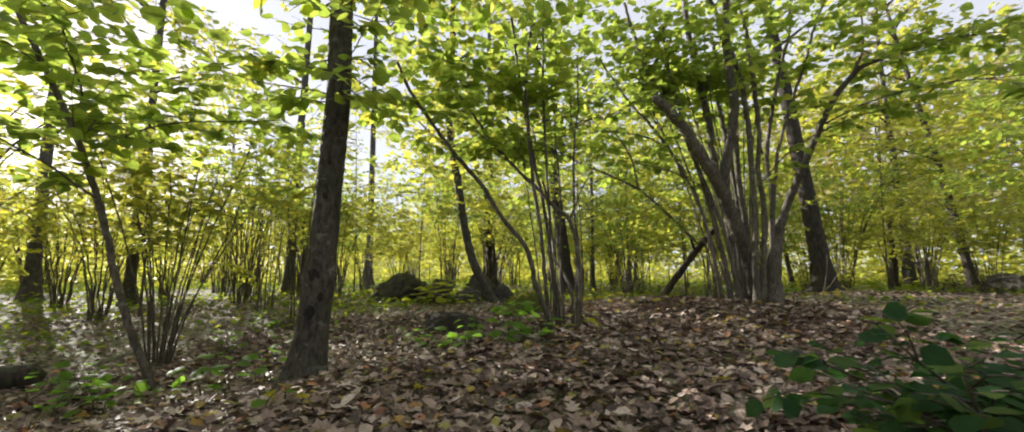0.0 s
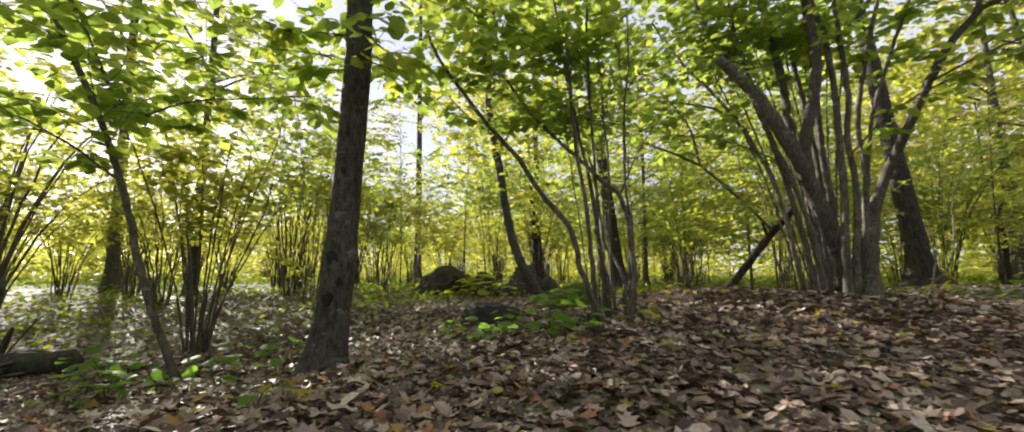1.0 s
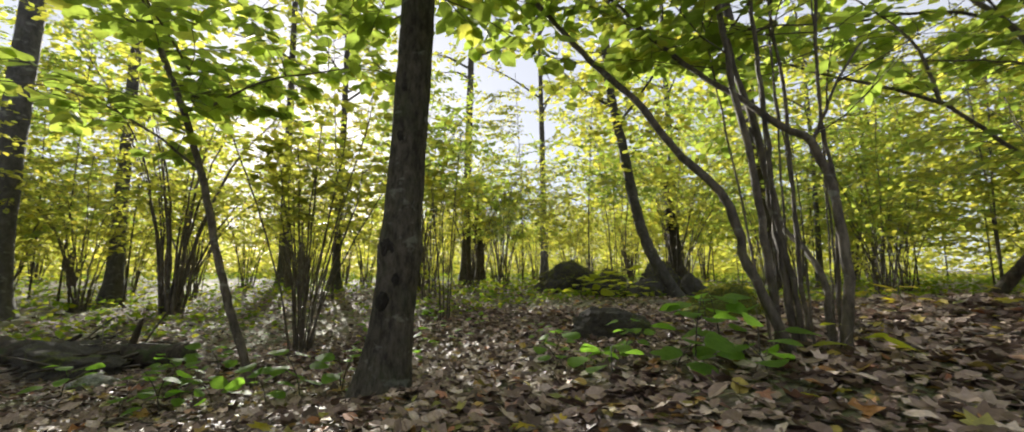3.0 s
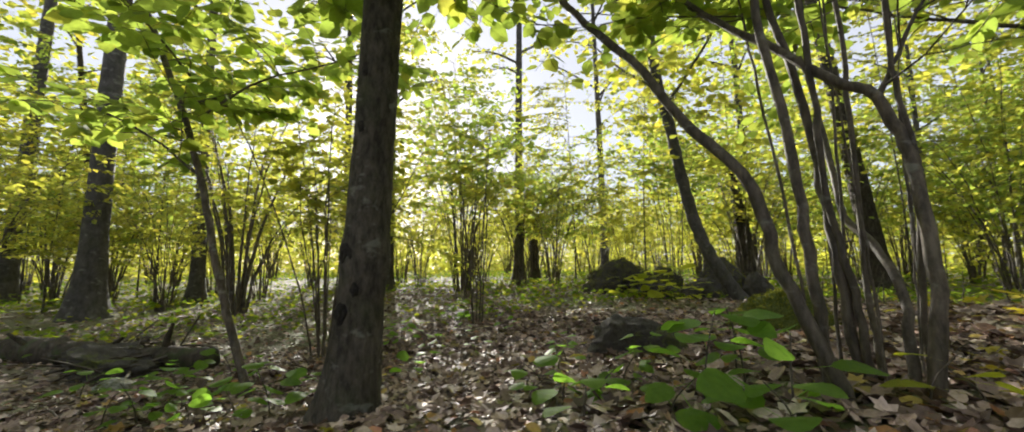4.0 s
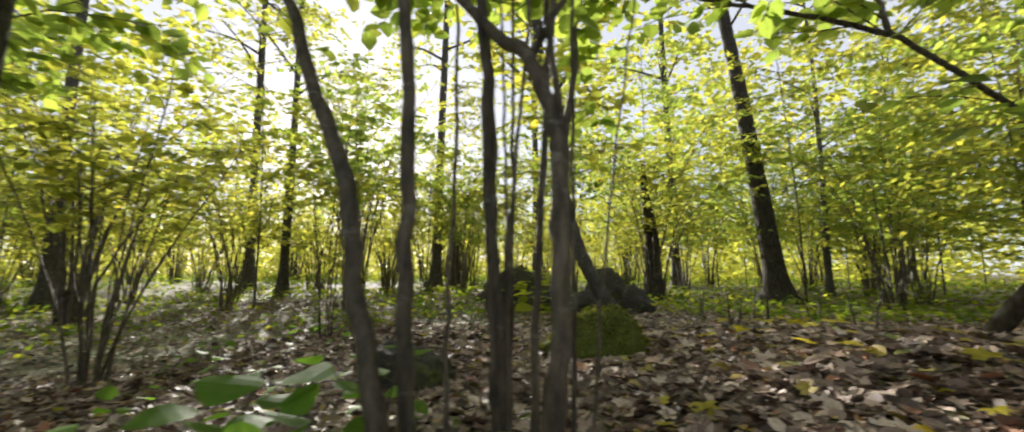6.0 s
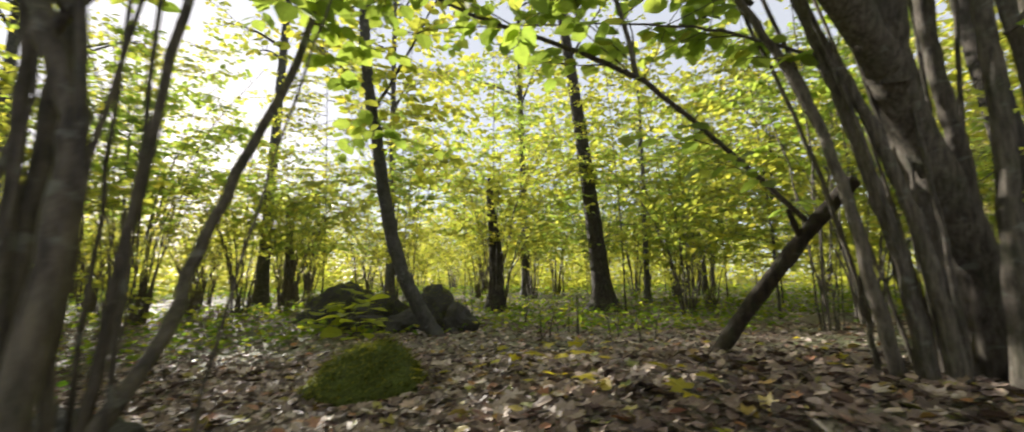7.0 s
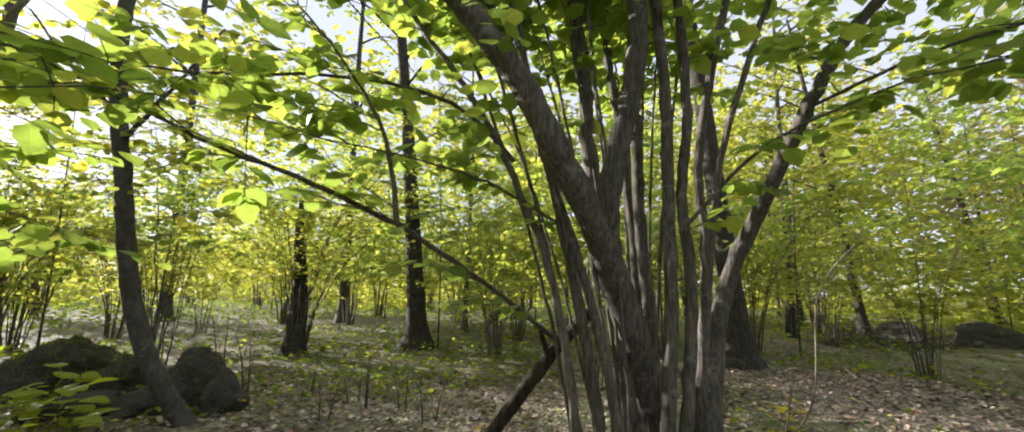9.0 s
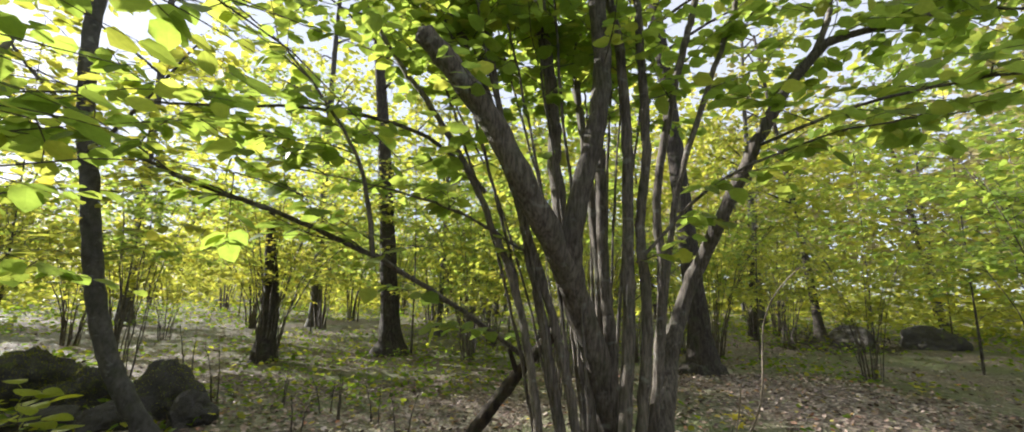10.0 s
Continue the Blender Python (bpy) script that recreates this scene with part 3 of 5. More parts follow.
def great_hazel():
    z = ground_z(2.8, 7.05)
    rng = np.random.default_rng(8)
    s = []
    s.append(([(3.06, 7.25, z - 0.1), (2.98, 7.18, 0.91), (2.83, 7.08, 1.39), (2.66, 6.97, 1.82), (2.46, 6.76, 2.22), (2.2, 6.58, 2.62), (1.98, 6.49, 3.0), (1.72, 6.41, 3.32), (1.5, 6.32, 3.53)], 0.145, 0.08, 0))
    s.append(([(2.56, 6.86, 2.02), (2.54, 6.74, 2.34), (2.6, 6.7, 2.68), (2.7, 6.69, 3.1), (2.76, 6.69, 3.6), (2.72, 6.69, 4.01)], 0.095, 0.06, 1.8))
    s.append(([(2.46, 6.92, z - 0.1), (2.35, 6.87, 1.01), (2.28, 6.87, 1.5), (2.14, 6.88, 2.06), (1.99, 6.89, 2.42), (1.84, 6.9, 2.75), (1.59, 6.92, 3.19), (1.33, 6.94, 3.54)], 0.038, 0.018, 1.2))
    s.append(([(2.57, 6.88, z - 0.1), (2.5, 6.86, 1.01), (2.41, 6.86, 1.51), (2.29, 6.87, 2.11), (2.2, 6.88, 2.52), (2.07, 6.89, 2.95), (1.84, 6.9, 3.66), (1.6, 6.92, 4.08)], 0.046, 0.028, 1.6))
    s.append(([(2.66, 6.84, z - 0.1), (2.6, 6.82, 1.02), (2.5, 6.82, 1.51), (2.36, 6.83, 2.02), (2.12, 6.86, 2.81), (1.95, 6.9, 3.7)], 0.042, 0.02, 1.4))
    s.append(([(2.95, 7.2, z - 0.1), (2.93, 7.08, 1.44), (2.87, 7.08, 2.24), (2.86, 7.08, 3.1)], 0.06, 0.045, 0))
    s.append(([(2.93, 6.9, z - 0.1), (2.94, 6.85, 1.02), (2.98, 6.84, 1.78), (2.98, 6.84, 2.45), (2.99, 6.83, 3.07), (2.94, 6.83, 3.8), (2.89, 6.83, 4.12)], 0.058, 0.034, 1.8))
    s.append(([(2.78, 7.1, z - 0.1), (2.74, 7.09, 1.21), (2.6, 7.1, 2.13), (2.5, 7.11, 2.89), (2.47, 7.11, 3.43), (2.36, 7.12, 4.29)], 0.075, 0.05, 2.0))
    s.append(([(3.02, 6.92, z - 0.1), (3.05, 6.84, 1.03), (3.11, 6.83, 1.78), (3.07, 6.83, 2.45), (3.13, 6.82, 3.08), (3.09, 6.82, 4.13)], 0.05, 0.03, 1.8))
    s.append(([(3.2, 7.1, z - 0.1), (3.25, 7.06, 1.13), (3.33, 7.05, 2.06), (3.3, 7.05, 2.65), (3.4, 7.05, 3.29), (3.56, 7.03, 3.97), (3.66, 7.03, 4.33)], 0.046, 0.026, 1.6))
    s.append(([(3.22, 7.1, z - 0.1), (3.27, 7.05, 1.22), (3.45, 7.04, 2.66), (3.75, 7.02, 3.63), (4.01, 7.0, 4.34)], 0.034, 0.018, 1.4))
    s.append(([(3.22, 7.0, z - 0.1), (3.31, 7.1, 0.99), (3.46, 7.25, 1.46), (3.68, 7.33, 2.0), (3.88, 7.1, 2.6), (4.04, 6.88, 3.12), (4.25, 6.74, 3.58), (4.57, 6.71, 3.95)], 0.095, 0.042, 0))
    s.append(([(3.2, 7.0, z - 0.15), (3.28, 7.08, 0.9), (3.41, 7.2, 1.38), (3.52, 7.27, 1.7)], 0.145, 0.08, 0))
    s.append(([(2.85, 7.35, z - 0.1), (2.9, 7.4, 1.0), (2.95, 7.45, 2.0), (2.85, 7.5, 3.2)], 0.055, 0.035, 1.8))
    for k in range(9):
        a = rng.uniform(0.2, 3.0)
        c, b = 0.24 * rng.uniform(0.3, 1.0), rng.uniform(0.35, 1.15)
        x, y = 2.83 + c * math.cos(a), 7.1 + c * math.sin(a)
        s.append(([(x, y, z - 0.1), (x + 0.15 * b * math.cos(a), y + 0.15 * b * math.sin(a), 1.2), (x + 0.5 * b * math.cos(a), y + 0.5 * b * math.sin(a), 2.6),
                   (x + 1.0 * b * math.cos(a), y + 1.0 * b * math.sin(a), 3.8)], rng.uniform(0.011, 0.026), 0.008, rng.uniform(0.6, 1.4)))
    # slim shoots leaning out beside the fork
    for k in range(6):
        f = k / 5.0
        x, y = 2.42 + 0.30 * f + rng.normal(0, 0.03), 6.95 + rng.normal(0, 0.09)
        out = 0.85 - 0.6 * f
        s.append(([(x, y, z - 0.1), (x - 0.10 * out, y - 0.02, 1.0), (x - 0.30 * out, y - 0.03, 1.8), (x - 0.62 * out, y - 0.02, 2.7), (x - 1.0 * out, y, 3.6)], rng.uniform(0.013, 0.024), 0.010, 1.2))
    x = []
    x.append(([(4.57, 6.71, 3.95), (5.04, 6.6, 4.1), (5.6, 6.5, 4.2), (6.3, 6.4, 4.2)], 0.032, 0.008, 18, 0.95))
    x.append(([(4.5, 6.72, 3.9), (4.65, 6.7, 4.3), (4.75, 6.8, 5.1)], 0.028, 0.01, 10, 0.9))
    x.append(([(4.04, 6.88, 3.12), (4.4, 6.3, 3.25), (4.8, 5.7, 3.2), (5.3, 5.2, 3.05)], 0.014, 0.005, 12, 0.7))
    x.append(([(3.04, 6.82, 2.18), (3.5, 6.65, 2.7), (3.94, 6.45, 2.95), (4.3, 6.2, 3.05), (4.8, 6.0, 3.1)], 0.014, 0.004, 10, 0.5))
    x.append(([(2.42, 7.86, 1.33), (1.85, 7.28, 1.76), (1.23, 6.63, 2.16), (0.72, 6.39, 2.38), (0.38, 6.21, 2.49), (0.02, 6.06, 2.66), (-0.4, 5.95, 2.84)], 0.022, 0.006, 11, 0.7))
    x.append(([(1.94, 6.9, 2.66), (1.65, 6.88, 2.95), (1.26, 6.85, 3.13), (0.68, 6.8, 3.19), (-0.03, 6.7, 3.12), (-0.67, 6.6, 3.12), (-1.3, 6.5, 3.0)], 0.018, 0.005, 13, 0.8))
    x.append(([(1.23, 6.63, 2.16), (1.15, 6.62, 2.62), (0.98, 6.62, 2.98), (0.62, 6.62, 3.46), (0.25, 6.7, 3.8)], 0.018, 0.004, 12, 0.75))
    x.append(([(2.27, 6.87, 2.22), (1.76, 6.88, 2.5), (1.2, 6.85, 2.66), (0.44, 6.8, 2.78)], 0.012, 0.004, 10, 0.6))
    stems_plant("great_hazel", (2.83, 7.08, z), "old hazel with a forked trunk and many upright grey stems", s, LEAF_GREEN, 41, 0.112, BARK_OLD, sprays=8, low=2.9, spray_len=0.9, sides=14, extra=x, girth=0.86, clear=2.3)


def leaning_log():
    root = thing("leaning_log", (1.62, 7.92, ground_z(1.62, 7.92)), "dead dark log leaning against the hazel stems", "log")
    b = np.array(root.location)
    pts = spline(np.array([(1.60, 7.92, 0.20), (1.84, 7.9, 0.58), (2.12, 7.82, 0.98), (2.4, 7.72, 1.36), (2.6, 7.58, 1.62)]) - b, 40)
    rng = np.random.default_rng(3)
    log = part("log", tube_mesh("log", pts, taper(40, 0.062, 0.052) * (1 + 0.06 * np.sin(np.arange(40) * 0.9)), 14, 0.14, rng), BARK_ROTTEN, root)
    stub = spline(np.array([(2.3, 7.75, 1.22), (2.25, 7.72, 1.36), (2.22, 7.70, 1.45)]) - b, 8)
    part("stub", tube_mesh("stub", stub, taper(8, 0.028, 0.018), 8, 0.1, rng), BARK_ROTTEN, log, "broken branch stub")


def bent_tree():
    base = (-1.66, 9.34, ground_z(-1.66, 9.34))
    s = [([(-1.42, 9.4, -0.06), (-1.56, 9.37, 0.1), (-1.76, 9.3, 0.38), (-1.99, 9.22, 0.82), (-2.17, 9.15, 1.3), (-2.31, 9.05, 2.0), (-2.46, 8.97, 3.0), (-2.62, 8.93, 3.9), (-2.7, 8.9, 5.0), (-2.65, 9.0, 6.5)], 0.115, 0.06, 2.0)]
    x = [([(-2.55, 8.95, 3.3), (-1.9, 8.75, 3.9), (-1.3, 8.6, 4.6)], 0.03, 0.01, 6, 0.8), ([(-2.6, 8.93, 3.7), (-3.3, 9.0, 4.3), (-3.9, 9.0, 5.0)], 0.03, 0.01, 6, 0.8)]
    stems_plant("bent_tree", base, "grey tree with a trunk that curves upwards from among boulders", s, LEAF_YELLOW, 51, 0.115, BARK_GREY, category="tree", sprays=44, low=1.7, spray_len=1.15, sides=16, extra=x)


def sapling():
    base = (-3.76, 3.3, ground_z(-3.76, 3.3))
    s = [([(-3.62, 3.38, -0.38), (-3.72, 3.32, -0.1), (-3.88, 3.22, 0.38), (-3.98, 3.14, 0.8), (-4.09, 3.05, 1.35), (-4.22, 2.95, 1.86), (-4.38, 2.81, 2.38), (-4.6, 2.66, 2.95)], 0.036, 0.020, 1.5)]
    x = [([(-4.1, 3.04, 1.5), (-4.5, 2.7, 1.9), (-5.0, 2.3, 2.2), (-5.6, 1.9, 2.3)], 0.012, 0.004, 9, 0.7),
         ([(-4.2, 2.98, 2.05), (-3.8, 3.3, 2.35), (-3.3, 3.7, 2.5), (-2.9, 3.9, 2.55)], 0.012, 0.004, 12, 0.75),
         ([(-4.25, 2.95, 2.2), (-4.7, 3.3, 2.5), (-5.2, 3.5, 2.6)], 0.011, 0.004, 12, 0.8),
         ([(-4.3, 2.92, 2.45), (-3.9, 2.5, 2.7), (-3.5, 2.1, 2.8)], 0.011, 0.004, 12, 0.8)]
    stems_plant("leaning_sapling", base, "slender leaning sapling with flat sprays of green leaves", s, LEAF_GREEN, 61, 0.125, BARK_HAZEL, category="sapling", sprays=26, low=2.1, spray_len=1.0, extra=x)


def slim_clump(x, y, count, tall, spread, thick, seed, label, low, sprays):
    """Straight thin shoots out of one tight stool."""
    rng = np.random.default_rng(seed)
    z = ground_z(x, y)
    s = []
    for k in range(count):
        a, f = 2.4 * k + rng.normal(0, 0.3), spread * rng.uniform(0.15, 1.0)
        c, d = 0.04 + 0.10 * rng.random() * min(1.0, count / 8), np.array((math.cos(a), math.sin(a)))
        h = tall * rng.uniform(0.5, 1.0)
        s.append(([(x + d[0] * (c + f * u ** 1.4), y + d[1] * (c + f * u ** 1.4), z - 0.12 + (h + 0.12) * u) for u in (0, 0.25, 0.5, 0.75, 1.0)], thick * rng.uniform(0.6, 1.2), thick * 0.4, 0.5))
    stems_plant("hazel_clump", (x, y, z), label, s, LEAF_YELLOW, seed, 0.09, BARK_HAZEL, sprays=sprays, low=low, spray_len=0.7, sides=6, girth=1.0)


young_hazel()
great_hazel()
slim_clump(-4.94, 4.5, 17, 2.6, 1.0, 0.013, 33, "clump of many thin reddish-brown hazel shoots from one stool", 1.3, 3)
slim_clump(-4.72, 6.75, 4, 3.0, 0.22, 0.014, 37, "three slim upright stems standing close together", 1.7, 5)
leaning_log()
bent_tree()
sapling()


# ---- further hazels, in kinds that are copied ----
def hazel_kind(seed, count, tall, spread, low, size, per_stem, leaf, density=1.0, spray_len=0.8, label="", sub=3, coarse=False, trunk=None, girth=1.0):
    """A fan of arching stems out of one stool, with or without a short old trunk."""
    rng = np.random.default_rng(seed)
    root = thing("hazel_shrub", (0, 0, 0), label, "shrub", "hazel shrubs of the wood")
    tw = Twigs(seed + 100, size, coarse)
    if trunk:
        r0, h = trunk
        pts = spline(np.array([(0, 0, -0.3), (0.02, 0.0, 0.4), (0.09, 0.04, h * 0.45), (0.02, 0.12, h * 0.75), (0.16, 0.22, h)]), 30)
        part("trunk", tube_mesh("trunk", pts, taper(30, r0, r0 * 0.22, 1.5) + r0 * 0.45 * np.exp(-np.maximum(pts[:, 2], 0) / 0.25), 14, 0.16, rng), BARK_DARK, root)
        tw.from_stem(pts, 1.5, 14, spray_len)
    n = 9 if coarse else 14
    for k in range(count):
        a = 2 * np.pi * (k + rng.random()) / count
        f = spread * rng.uniform(0.15, 1.0)
        c0 = rng.uniform(0.02, 0.2)
        h = tall * rng.uniform(0.65, 1.05)
        w = np.array((math.cos(a), math.sin(a), 0))
        pts = spline(np.array([w * c0 - (0, 0, 0.2), w * (c0 + f * 0.12) + (0, 0, h * 0.3), w * (c0 + f * 0.42) + (0, 0, h * 0.68), w * (c0 + f) + (0, 0, h)]), n)
        pts[2:] += rng.normal(0, 0.014, (n - 2, 3))
        r0 = rng.uniform(0.007, 0.02) * girth
        part("stem", tube_mesh("stem", pts, taper(n, r0, 0.005, 1.0, r0 * 0.3), 5), BARK_HAZEL, root)
        tw.from_stem(pts, low, per_stem, spray_len, sub, density)
    tw.finish(root, leaf, *((DIAMOND, DIAMOND_Q, 3) if coarse else (OVATE, OVATE_Q, 3)))
    return root


def spread_kind(root, spots, rng, sizes=(0.85, 1.15)):
    """The first spot takes the built plant, the others its copies."""
    for k, (x, y) in enumerate(spots):
        m = pose(x, y, ground_z(x, y), 0, 0, rng.uniform(0, 360))
        f = rng.uniform(*sizes)
        if k == 0:
            root.matrix_basis = m @ Matrix.Scale(f, 4)
        else:
            ob = copy_thing(root, m)
            ob.scale = (f, f, f)


GREEN = "hazel shrub of many thin stems with green leaves"
GOLD = "hazel shrub of many thin stems with yellow-green leaves"
kinds = [hazel_kind(201, 15, 3.4, 1.9, 1.2, 0.095, 3, LEAF_YELLOW, label=GOLD, spray_len=0.9),
         hazel_kind(202, 17, 4.8, 2.4, 1.4, 0.10, 4, LEAF_GREEN, label=GREEN, spray_len=1.0),
         hazel_kind(203, 14, 4.0, 2.1, 1.25, 0.10, 4, LEAF_YELLOW, label=GOLD, spray_len=1.0),
         hazel_kind(204, 18, 5.2, 2.7, 1.5, 0.10, 4, LEAF_GREEN, label=GREEN, spray_len=1.0)]
far_kinds = [hazel_kind(211, 12, 4.4, 2.2, 1.5, 0.17, 5, LEAF_YELLOW, 0.8, 1.4, GOLD, 3, True, girth=1.5),
             hazel_kind(212, 13, 5.8, 2.6, 1.7, 0.18, 6, LEAF_GREEN, 0.8, 1.5, GREEN, 3, True, girth=1.5),
             hazel_kind(213, 12, 5.0, 2.4, 1.5, 0.17, 5, LEAF_YELLOW, 0.8, 1.5, GOLD, 3, True, girth=1.5)]


def understory_kind(seed, tall, low, reach, leaf, size, label, dense=False):
    """A slender young tree whose leaves lie in flat layers."""
    rng = np.random.default_rng(seed)
    root = thing("young_tree", (0, 0, 0), label, "tree", "young trees of the wood")
    lean = rng.uniform(-0.5, 0.5, 2)
    pts = spline(np.array([(0, 0, -0.15), (lean[0] * 0.1, lean[1] * 0.1, tall * 0.3), (lean[0] * 0.5, lean[1] * 0.5, tall * 0.65), (lean[0], lean[1], tall)]), 34)
    part("trunk", tube_mesh("trunk", pts, taper(34, 0.024, 0.006, 0.9, 0.012), 8, 0.1, rng), BARK_MAPLE, root)
    tw = Twigs(seed + 3, size, not dense)
    z = low
    while z < tall * 0.97:
        c = pts[np.argmin(abs(pts[:, 2] - z))]
        a, f = rng.uniform(0, 2 * np.pi), reach * (1.1 - 0.75 * (z - low) / (tall - low)) * rng.uniform(0.6, 1.15)
        tw.spray(c, (math.cos(a), math.sin(a), 0.16), f * 1.15, 7, 1.0, 0.012, 0.045)
        z += rng.uniform(0.16, 0.34) if dense else rng.uniform(0.2, 0.42)
    tw.finish(root, leaf, DIAMOND, DIAMOND_Q, 3)
    return root


old_kind = hazel_kind(221, 15, 4.6, 2.7, 1.4, 0.10, 4, LEAF_YELLOW, label="old hazel with a short thick dark trunk and arching stems", trunk=(0.185, 3.6), spray_len=1.0)
stool_kind = hazel_kind(222, 17, 4.6, 2.4, 1.4, 0.10, 4, LEAF_YELLOW, label="old hazel of stout dark stems fanning from a broad stool", spray_len=1.0, girth=2.3)
near_spots = [(-14.0, 6.6), (-7.2, 12.0), (-6.6, 15.2), (1.9, 15.7), (4.2, 12.0), (2.6, 18.2), (-7.6, 18.6),
              (-8.4, 9.6), (-3.9, 17.4), (6.2, 15.2), (10.5, 12.6), (9.0, 16.0), (13.1, 18.3), (-9.2, 14.6), (-11.8, 1.2), (-0.8, 18.8), (-8.8, 0.6), (8.4, 17.0)]
rng = np.random.default_rng(77)
for k, (x, y, stout) in enumerate(((-10.86, 5.1, 1.0), (-2.96, 14.9, 1.25), (-10.75, 15.4, 1.1), (13.6, 21.0, 1.0))):
    m, f = pose(x, y, ground_z(x, y), 0, 0, rng.uniform(0, 360)), rng.uniform(0.95, 1.2)
    ob = (stool_kind, old_kind)[k] if k < 2 else copy_thing(old_kind, m)
    ob.matrix_basis = m @ Matrix.Diagonal((f * stout, f * stout, f, 1))
for k, root in enumerate(kinds):
    spread_kind(root, near_spots[k::4], rng)
for x, y in ((-12.6, 8.6), (-13.4, 4.2), (-12.0, 10.8), (-15.4, 8.6), (-15.2, 12.2), (-17.6, 6.2), (-16.6, 3.4), (-9.8, 7.4), (-9.7, 11.5), (-12.4, 13.4), (-7.9, 11.4), (-14.6, 15.4), (-9.0, 17.0)):
    ob = copy_thing(kinds[0], pose(x, y, ground_z(x, y), 0, 0, rng.uniform(0, 360)))
    ob.scale = (rng.uniform(0.9, 1.15),) * 3
slim_kind = hazel_kind(205, 8, 4.6, 1.2, 2.1, 0.095, 6, LEAF_GREEN, label="slim upright hazel with leaves high on thin stems", spray_len=0.9)
spread_kind(slim_kind, [(-6.6, 8.3), (-3.4, 11.2), (3.4, 11.0), (7.6, 7.4), (9.2, 8.6)], rng)
far_spots = []
while len(far_spots) < 44:
    a, r = rng.uniform(-80, 115), 14 + 20 * rng.random() ** 0.85
    if a < -5 and rng.random() < 0.45:
        continue
    x, y = -r * math.sin(radians(a)) + 0.5, r * math.cos(radians(a)) + 3.0
    if 24 < a < 80 and r < 26:
        continue
    gap = 1.7 if r < 22 else 2.2
    if all((x - u) ** 2 + (y - v) ** 2 > gap ** 2 for u, v in far_spots + near_spots):
        far_spots.append((x, y))
# unseen shrubs added all round the back, to keep sky light off the ground
for k in range(16):
    a = radians(115 + 165 * (k + rng.random()) / 16)
    far_spots.append((-(7 + 9 * rng.random()) * math.sin(a), (7 + 9 * rng.random()) * math.cos(a)))
for k, root in enumerate(far_kinds):
    spread_kind(root, far_spots[k::3], rng, (0.85, 1.3))


young = [understory_kind(251, 7.5, 1.5, 2.3, LEAF_YELLOW, 0.12, "slender young tree with flat layers of yellow-green leaves"),
         understory_kind(252, 9.0, 1.9, 2.6, LEAF_GREEN, 0.13, "slender young tree with flat layers of green leaves"),
         understory_kind(253, 6.2, 1.2, 2.1, LEAF_YELLOW, 0.12, "slender young tree with flat layers of yellow-green leaves"),
         understory_kind(254, 8.2, 2.2, 2.5, LEAF_GREEN, 0.13, "slender young tree with flat layers of green leaves")]
young_spots = [(-9.0, 7.6), (-3.53, 16.2), (3.6, 14.6), (5.0, 17.2), (0.3, 16.4), (15.0, 14.0)]
while len(young_spots) < 34:
    a, r = rng.uniform(-75, 108), 15 + 14 * rng.random()
    if 24 < a < 80 or (a < -5 and rng.random() < 0.5):
        continue
    x, y = -r * math.sin(radians(a)) + 0.5, r * math.cos(radians(a)) + 3.0
    if all((x - u) ** 2 + (y - v) ** 2 > 4 for u, v in young_spots):
        young_spots.append((x, y))
layered = understory_kind(255, 7.6, 2.7, 2.4, LEAF_YELLOW, 0.10, "young tree with dense flat layers of yellow-green leaves", True)
spread_kind(layered, [(-1.5, 15.6), (-5.0, 13.2), (3.6, 14.6), (6.0, 17.2)], rng, (0.9, 1.15))
spread_kind(layered, [(-9.9, 10.6), (-7.4, 13.4), (-13.4, 5.0)], np.random.default_rng(78), (0.8, 1.0))
for k, root in enumerate(young):
    spread_kind(root, young_spots[k::4], rng, (0.85, 1.2))


